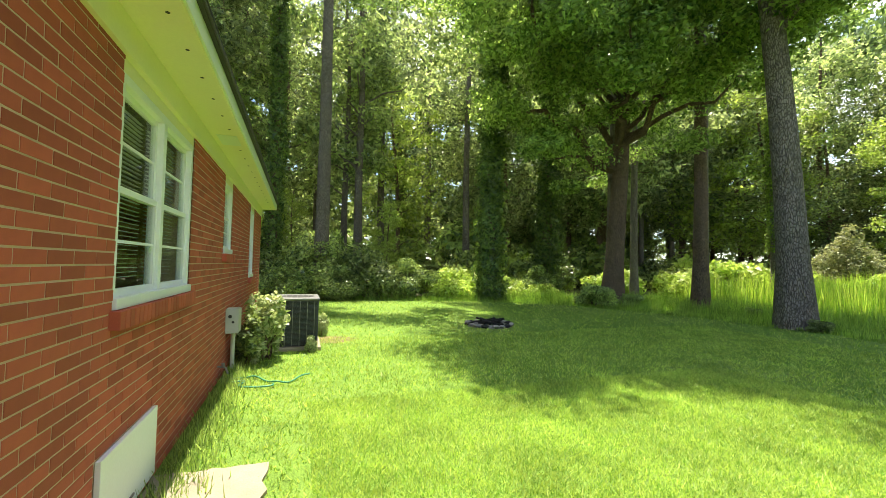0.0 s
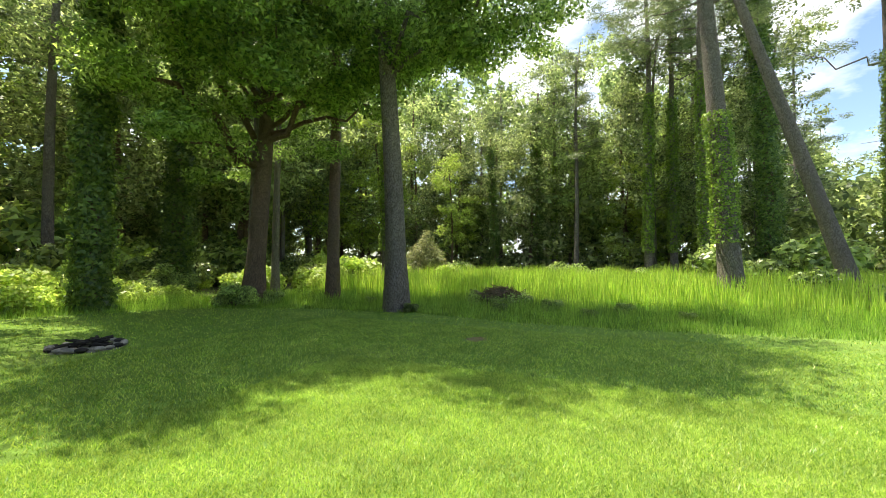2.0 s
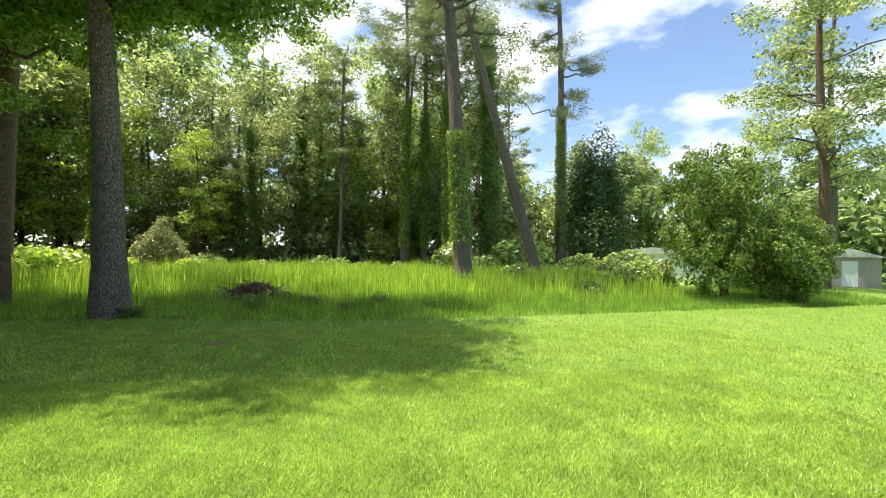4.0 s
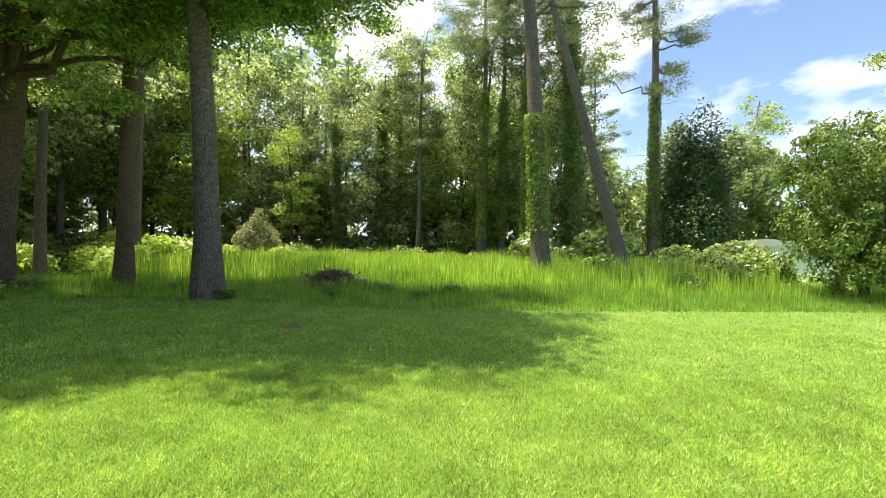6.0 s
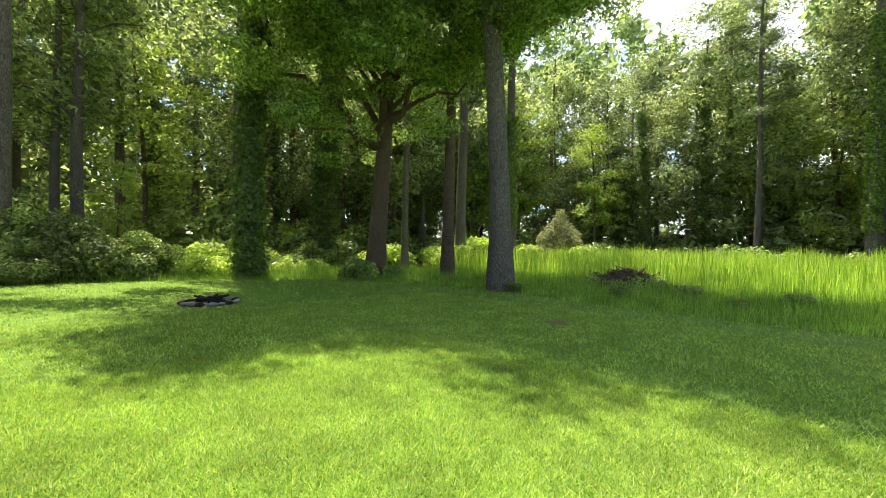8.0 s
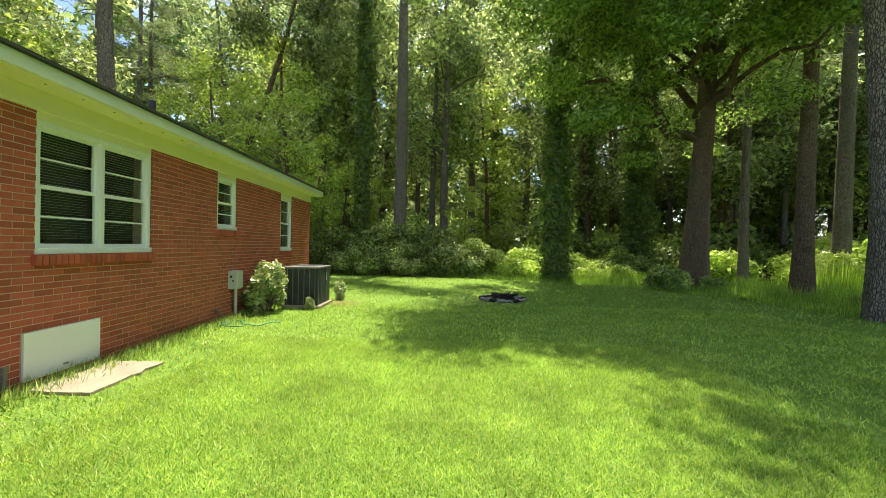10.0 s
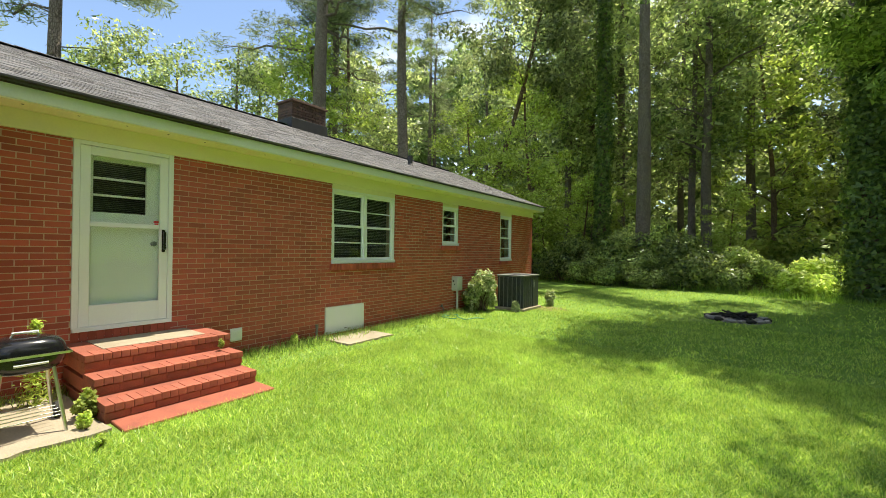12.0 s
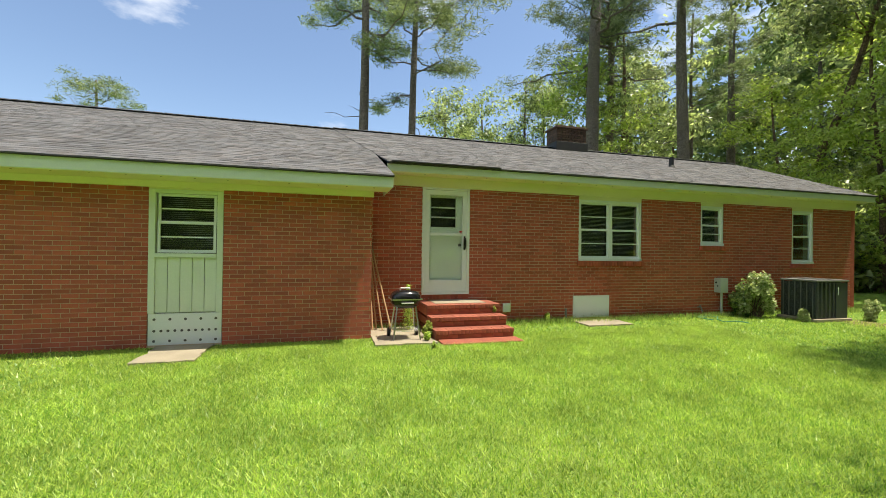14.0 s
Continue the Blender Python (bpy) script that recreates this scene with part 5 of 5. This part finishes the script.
rod(bm, (0, -0.08, 0.822), (0, 0.08, 0.822), 0.012)
part("lid_handle", bm, M_CHROME, lid, "bright lid handle")
part("front_handle", rod(bmesh.new(), (0.235, -0.1, 0.6), (0.235, 0.1, 0.6), 0.01), M_CHROME, grill)
for sx in (1, -1):
    for sy in (1, -1):
        part("leg", rod(bmesh.new(), (0.12 * sx, 0.15 * sy, 0.56), (0.21 * sx, 0.22 * sy, 0.0), 0.013), M_CHROME, grill)
for z in (0.14,):
    for k in range(5):
        part("rack_bar", rod(bmesh.new(), (-0.19 + k * 0.095, -0.21, z), (-0.19 + k * 0.095, 0.21, z), 0.004, 6), M_CHROME, grill)
for sy in (-0.245, 0.245):
    part("wheel", rod(bmesh.new(), (-0.2, sy - 0.018, 0.07), (-0.2, sy + 0.018, 0.07), 0.07, 20), M_RUBBER, grill, "black plastic wheel")

# poles in the corner
for i, (bx, by, tx, ty, tz) in enumerate(((-0.55, -1.68, -0.88, -1.80, 1.62), (-0.42, -1.58, -0.885, -1.78, 1.55), (-0.3, -1.44, -0.885, -1.74, 1.5), (-0.5, -1.75, -0.87, -1.81, 1.35))):
    p = empty("wooden_pole", (0, 0, 0), "weathered wooden tool pole leaning in the corner", "pole", "poles in the corner")
    part("shaft", rod(bmesh.new(), (bx, by, 0.032), (tx, ty, tz), 0.017, 8), M_WOOD, p)
    part("end_grip", rod(bmesh.new(), (tx, ty, tz), (tx - 0.003, ty - 0.012, tz + 0.11), 0.017, 8), M_OAKBARK, p, "dark worn end")

# weeds on the pad
fw = np.random.default_rng(21)
fern = empty("tall_weed", (-0.45, -1.12, 0.03), "tall feathery green weed beside the grill", "weed")
zz = fw.random(900) ** 0.8 * 0.82
pp = np.stack([fw.normal(size=900) * 0.05 * (1.15 - zz), fw.normal(size=900) * 0.05 * (1.15 - zz), zz], 1)
part("stem", rod(bmesh.new(), (0, 0, 0), (0.01, 0.0, 0.8), 0.006, 6), M_OAKBARK, fern)
put("foliage", np_mesh("foliage", *leaf_quads(pp, 0.03, fw, 0.25), L_LIGHT), fern)
sprout = shrub("step_weed", 0.13, 0.1, 0.34, 300, 0.035, L_LIGHT, 71, "leafy weed growing beside the steps", "weed", 8)
place(sprout, 0.28, -0.93)
again(sprout, 0.55, -0.98, 60, 0.6)
again(sprout, 0.1, 0.66, 90, 0.5)
again(sprout, 1.0, -1.0, 10, 0.4)
again(sprout, -0.72, 1.9, 30, 0.7)
again(sprout, -0.75, 7.9, 30, 0.8)
tuft = again(sprout, -0.02, 0.42, 200, 0.4)
tuft.location.z = 0.36

# air conditioner
ac = empty("air_conditioner", (0.05, 8.42, 0), "dark grey louvred air conditioner unit beside the house", "air conditioner")
part("pad", boxes((-0.43, 0.43, -0.56, 0.56, 0.0, 0.07), bevel=0.01), M_CONCRETE, ac, "concrete pad")
body = part("body", boxes((-0.34, 0.34, -0.47, 0.47, 0.08, 0.88)), M_DRIP, ac)
for sx in (-0.37, 0.34):
    for sy in (-0.5, 0.47):
        part("corner_post", boxes((sx, sx + 0.03, sy, sy + 0.03, 0.072, 0.9), bevel=0.004), M_AC, ac)
for k in range(6):
    part("side_rib", boxes((-0.33 + k * 0.125, -0.318 + k * 0.125, -0.5, -0.472, 0.09, 0.89)), M_ACTOP, ac)
for k in range(8):
    part("side_rib", boxes((0.342, 0.37, -0.44 + k * 0.125, -0.428 + k * 0.125, 0.09, 0.89)), M_ACTOP, ac)
for i, z in enumerate(np.arange(0.1, 0.88, 0.022)):
    part("louvre", boxes((-0.345, 0.345, -0.488, -0.472, z, z + 0.012), (0.342, 0.358, -0.47, 0.47, z, z + 0.012)), M_AC, ac)
part("service_panel", boxes((0.344, 0.376, 0.12, 0.46, 0.08, 0.88), bevel=0.004), M_AC, ac, "plain service panel")
part("data_plate", boxes((0.377, 0.379, 0.17, 0.2, 0.6, 0.78)), M_TRIM, ac, "small white data plate")
top = part("top_cover", boxes((-0.39, 0.39, -0.52, 0.52, 0.9, 0.94), bevel=0.008), M_ACTOP, ac)
part("fan_opening", rod(bmesh.new(), (0, 0, 0.941), (0, 0, 0.944), 0.3, 32), M_DRIP, top)
for k in range(7):
    part("guard_bar", rod(bmesh.new(), (-0.3 + k * 0.1, -0.3, 0.948), (-0.3 + k * 0.1, 0.3, 0.948), 0.004, 6), M_ACTOP, top)

# electrical box on its post
meter = empty("electrical_box", (WX, 6.67, 0), "grey electrical disconnect box on a pipe", "electrical box")
mb = part("box", boxes((0.0, 0.17, -0.13, 0.11, 0.56, 0.91), bevel=0.008), M_GREYBOX, meter)
part("cover", boxes((0.172, 0.18, -0.12, 0.1, 0.575, 0.905), bevel=0.003), M_GREYBOX, mb)
part("knockout", rod(bmesh.new(), (0.06, -0.135, 0.8), (0.06, -0.131, 0.8), 0.025, 12), M_DRIP, mb)
part("knockout", rod(bmesh.new(), (0.1, -0.135, 0.72), (0.1, -0.131, 0.72), 0.018, 12), M_DRIP, mb)
part("conduit", rod(bmesh.new(), (0.09, 0.0, 0.0), (0.09, 0.0, 0.56), 0.03, 12), M_GREYBOX, meter)

nandina = shrub("variegated_shrub", 0.4, 0.46, 1.2, 1400, 0.062, L_CREAM, 72, "shrub with cream-edged leaves beside the air conditioner", n=16)
place(nandina, -0.45, 7.3)
again(shrub("wall_shrub", 0.3, 0.35, 0.9, 900, 0.05, L_SHRUB, 73, "dark green shrub against the brick wall", n=12), -0.62, 7.05)
place(bpy.data.objects["wall_shrub"], -0.68, 7.7)
again(nandina, 0.55, 9.5, 50, 0.45)
again(nandina, 0.3, 7.72, 120, 0.28)

# hose and tap
hose = empty("garden_hose", (0, 0, 0), "green garden hose lying in the grass", "hose")
k = np.linspace(0, 1, 60)
hp = np.stack([-0.8 + 1.05 * k, 5.95 + 0.22 * np.sin(k * 7) + 0.1 * k, np.full(60, 0.03) + 0.012 * np.sin(k * 23)], 1)
put("tube", np_mesh("tube", *tube(hp, np.full(60, 0.011), 8), M_HOSE), hose)
hp2 = np.stack([-0.75 + 0.5 * k + 0.1 * np.sin(k * 9), 5.8 + 0.16 * np.sin(k * 5 + 1), np.full(60, 0.035)], 1)
put("tube", np_mesh("tube", *tube(hp2, np.full(60, 0.011), 8), M_HOSE), hose)
tap = empty("garden_tap", (WX, 6.05, 0), "dull metal garden tap low on the wall", "tap")
part("pipe", rod(bmesh.new(), (0.0, 0, 0.22), (0.1, 0, 0.2), 0.012), M_ACTOP, tap)
part("spout", rod(bmesh.new(), (0.1, 0, 0.2), (0.13, 0, 0.12), 0.014), M_ACTOP, tap)
part("knob", rod(bmesh.new(), (0.07, 0, 0.22), (0.07, 0, 0.26), 0.022), M_ACTOP, tap)
stub = empty("pipe_stub", (WX + 0.06, 2.42, 0), "short grey pipe beside the hatch", "pipe")
part("pipe", rod(bmesh.new(), (0, 0, 0), (0, 0, 0.24), 0.022), M_ACTOP, stub)
part("cap", rod(bmesh.new(), (0, 0, 0.24), (0, 0, 0.27), 0.028), M_ACTOP, stub)

# ---- things on the lawn ----
pit = empty("fire_pit", (4.95, 10.2, 0), "burnt-out fire pit of stones, ash and charred sticks", "fire pit")
pr = np.random.default_rng(31)
bm = bmesh.new()
bmesh.ops.create_cone(bm, cap_ends=True, segments=28, radius1=0.66, radius2=0.5, depth=0.05, matrix=Matrix.Translation((0, 0, 0.02)))
for v in bm.verts:
    v.co += Vector((pr.normal() * 0.03, pr.normal() * 0.03, pr.normal() * 0.008))
part("ash_bed", bm, M_ASH, pit, "grey ash bed")
for i in range(18):
    a = 2 * math.pi * i / 18 + pr.normal() * 0.06
    bm = bmesh.new()
    bmesh.ops.create_icosphere(bm, subdivisions=2, radius=0.07 * pr.uniform(0.8, 1.3))
    for v in bm.verts:
        v.co = Vector((v.co.x * 1.3, v.co.y, v.co.z * 0.6)) * (1 + 0.22 * noise.noise(v.co * 14 + Vector((i, 0, 0))))
    st = part("stone", bm, M_STONE if i % 3 else M_CHAR, pit)
    st.matrix_basis = pose(math.cos(a) * 0.6, math.sin(a) * 0.6, 0.05, 0, 0, math.degrees(a) + 90)
for i in range(16):
    a, rr = pr.uniform(0, 6.3), pr.uniform(0, 0.3)
    d = pr.uniform(0.2, 0.45)
    b = pr.uniform(0, 6.3)
    c = (math.cos(a) * rr, math.sin(a) * rr, 0.07 + pr.uniform(0, 0.08))
    part("charred_stick", rod(bmesh.new(), (c[0] - math.cos(b) * d, c[1] - math.sin(b) * d, 0.06), (c[0] + math.cos(b) * d, c[1] + math.sin(b) * d, c[2] + 0.06), 0.025 * pr.uniform(0.6, 1.4), 7), M_CHAR, pit)


def bare_patch(x, y, rx, ry, seed, label):
    r = np.random.default_rng(seed)
    bm = bmesh.new()
    ring = [bm.verts.new((x + math.cos(a) * rx * r.uniform(0.7, 1.15), y + math.sin(a) * ry * r.uniform(0.7, 1.15), 0.004)) for a in np.linspace(0, 2 * math.pi, 22, endpoint=False)]
    bm.faces.new(ring)
    return tagged(part("bare_patch", bm, M_SOIL), label, "soil", kind="structure")


bare_patch(9.3, 3.3, 0.36, 0.26, 1, "bare dry patch in the lawn")
bare_patch(0.75, 8.9, 0.5, 0.4, 4, "bare soil beside the air conditioner")

# brush pile in the rough grass
brush = empty("brush_pile", (16.8, 4.9, 0), "heap of dead brown brush overgrown with weeds", "brush pile")
br = np.random.default_rng(33)
bm = bmesh.new()
bmesh.ops.create_icosphere(bm, subdivisions=4, radius=1.0)
for v in bm.verts:
    k = 1 + 0.16 * noise.noise(v.co * 2.2) + 0.12 * noise.noise(v.co * 6)
    v.co = Vector((v.co.x * 0.95 * k, v.co.y * 1.0 * k, max(-0.05, v.co.z * 0.66 * k)))
part("heap", bm, M_LITTER, brush)
sticks = []
for i in range(420):
    a, d = br.uniform(0, 6.3), br.random() ** 0.6
    c = np.array([math.cos(a) * d * 1.0, math.sin(a) * d * 1.05, 0.7 * math.sqrt(max(0.0, 1 - d * d)) * br.uniform(0.8, 1.1) + 0.03])
    e = c + br.normal(size=3) * [0.2, 0.2, 0.12]
    e[2] = abs(e[2])
    sticks.append(tube(np.stack([c, (c + e) / 2 + br.normal(size=3) * 0.03, e]), np.array([0.022, 0.016, 0.006]), 4))
put("stick", np_mesh("stick", *joined(sticks), M_OAKBARK), brush, kind="stuff")
a = br.uniform(0, 6.3, 16)
p, face = puffs(np.stack([np.cos(a) * 1.1, np.sin(a) * 1.15, br.uniform(0.15, 0.45, 16)], 1), np.full((16, 3), 0.33), 130, br, 0.2)
p[:, 2] = np.abs(p[:, 2])
put("foliage", np_mesh("foliage", *leaf_quads(p, 0.055, br, 0.4, 0.5, face, False), L_SHRUB), brush, kind="stuff")

# ---- far buildings ----
M_SHED = material("tan_siding", (0.42, 0.38, 0.33), 0.7, 0.1)
M_TIN = material("pale_metal_roof", (0.62, 0.62, 0.62), 0.45, 0.12)


def cabin(name, x, y, turn, w, d, h, rise, wall, roof, label):
    """A small gabled building with a door and a window."""
    c = empty(name, (0, 0, 0), label, "shed")
    c.matrix_basis = pose(x, y, 0, 0, 0, turn)
    part("wall", boxes((-w / 2, w / 2, -d / 2, d / 2, 0, h)), wall, c)
    bm = bmesh.new()
    e = 0.25
    vs = [bm.verts.new(p) for p in ((-w / 2 - e, -d / 2 - e, h), (w / 2 + e, -d / 2 - e, h), (w / 2 + e, d / 2 + e, h), (-w / 2 - e, d / 2 + e, h), (-w / 2 - e, 0, h + rise), (w / 2 + e, 0, h + rise))]
    for f in ((0, 1, 5, 4), (2, 3, 4, 5), (0, 4, 3), (1, 2, 5), (3, 2, 1, 0)):
        bm.faces.new([vs[i] for i in f])
    part("roof", bm, roof, c)
    part("door", boxes((-w / 2 - 0.03, -w / 2 - 0.001, -0.45, 0.45, 0.05, 2.0)), M_TRIM, c)
    part("window", boxes((-w / 2 - 0.03, -w / 2 - 0.001, d / 4, d / 4 + 0.8, 1.1, 1.9)), M_DRIP, c)
    return c


cabin("shed", 28.5, -36.5, -50, 3.0, 3.4, 2.3, 0.7, M_SHED, M_TIN, "small tan shed across the field")
cabin("mobile_home", 42, -29.0, -35, 4.0, 11, 2.6, 0.7, M_TRIM, M_TIN, "pale mobile home beyond the bushes")
cabin("mobile_home", 49, -12.6, -15, 4.0, 9, 2.5, 0.6, M_TRIM, M_TIN, "pale low building behind the trees")

# ---- bricks of the walls ----
COURSE, LONG = 0.0677, 0.2135


def brick_field(y0, y1, z1, holes, seed):
    """Running bond: (y0, y1, z0, z1) of every brick, cut at the openings."""
    out, c = [], 0
    z = 0.0
    r = np.random.default_rng(seed)
    while z < z1 - 0.02:
        top = min(z + COURSE - 0.0102, z1)
        spans = [(y0, y1)]
        for a, b, h0, h1 in holes:
            if h0 - 0.02 < z + COURSE / 2 < h1:
                spans = [s for p, q in spans for s in ((p, min(q, a)), (max(p, b), q)) if s[1] - s[0] > 0.02]
        first = y0 - (LONG / 2 if c % 2 else 0.0)
        for p, q in spans:
            i = math.floor((p - first) / LONG)
            while first + i * LONG < q:
                a, b = max(p, first + i * LONG), min(q, first + (i + 1) * LONG - 0.0102)
                if b - a > 0.015:
                    out.append((a, b, z, top, r.normal() * 0.0004))
                i += 1
        z += COURSE
        c += 1
    return out


def brick_mesh(items, x, mat, name="bricks"):
    """Front-proud boxes without backs, joined."""
    v, f = [], []
    for k, (a, b, z0, z1, j) in enumerate(items):
        x1, x0 = x + j, x - 0.012
        v += [(x1, a, z0), (x1, b, z0), (x1, b, z1), (x1, a, z1), (x0, a, z0), (x0, b, z0), (x0, b, z1), (x0, a, z1)]
        o = k * 8
        f += [(o, o + 1, o + 2, o + 3), (o + 1, o + 5, o + 6, o + 2), (o + 5, o + 4, o + 7, o + 6), (o + 4, o, o + 3, o + 7), (o + 3, o + 2, o + 6, o + 7), (o + 4, o + 5, o + 1, o)]
    return np_mesh(name, np.array(v), np.array(f), mat)


field = brick_field(WING_Y, 11.45, BRICK_TOP, [*WALL_OPEN, (2.62, 3.54, 0.055, 0.54)], 1)
near = [b for b in field if 0.45 < b[0] < 2.72 and 1.08 < b[2] < 2.55][:290]
rest = [b for b in field if b not in set(near)]
put("bricks", brick_mesh(rest, WX, M_BRICK), wall_east, "red bricks with tan mortar joints", kind="stuff")
shared = {}
for a, b, z0, z1, j in near:
    w, h = round(b - a, 3), round(z1 - z0, 3)
    if (w, h) not in shared:
        shared[(w, h)] = brick_mesh([(0, w, 0, h, 0)], 0.0, M_BRICK, "brick")
    put("brick", shared[(w, h)], wall_east).location = (WX + j, a, z0)
wing_field = brick_field(-12.0, WING_Y, WING_TOP, [(-5.09, -4.09, 0.0, 2.9)], 2)
put("bricks", brick_mesh(wing_field, WING_X, M_BRICK), wall_wing, "red bricks with tan mortar joints", kind="stuff")
# the wing's short north face
ret = brick_field(-0.89, WING_X - 0.02, 2.42, [], 3)
ob = put("bricks", brick_mesh(ret, 0.0, M_BRICK), wall_return, "red bricks with tan mortar joints", kind="stuff")
ob.matrix_basis = Matrix(((0, 1, 0, 0), (1, 0, 0, WING_Y), (0, 0, 1, 0), (0, 0, 0, 1)))
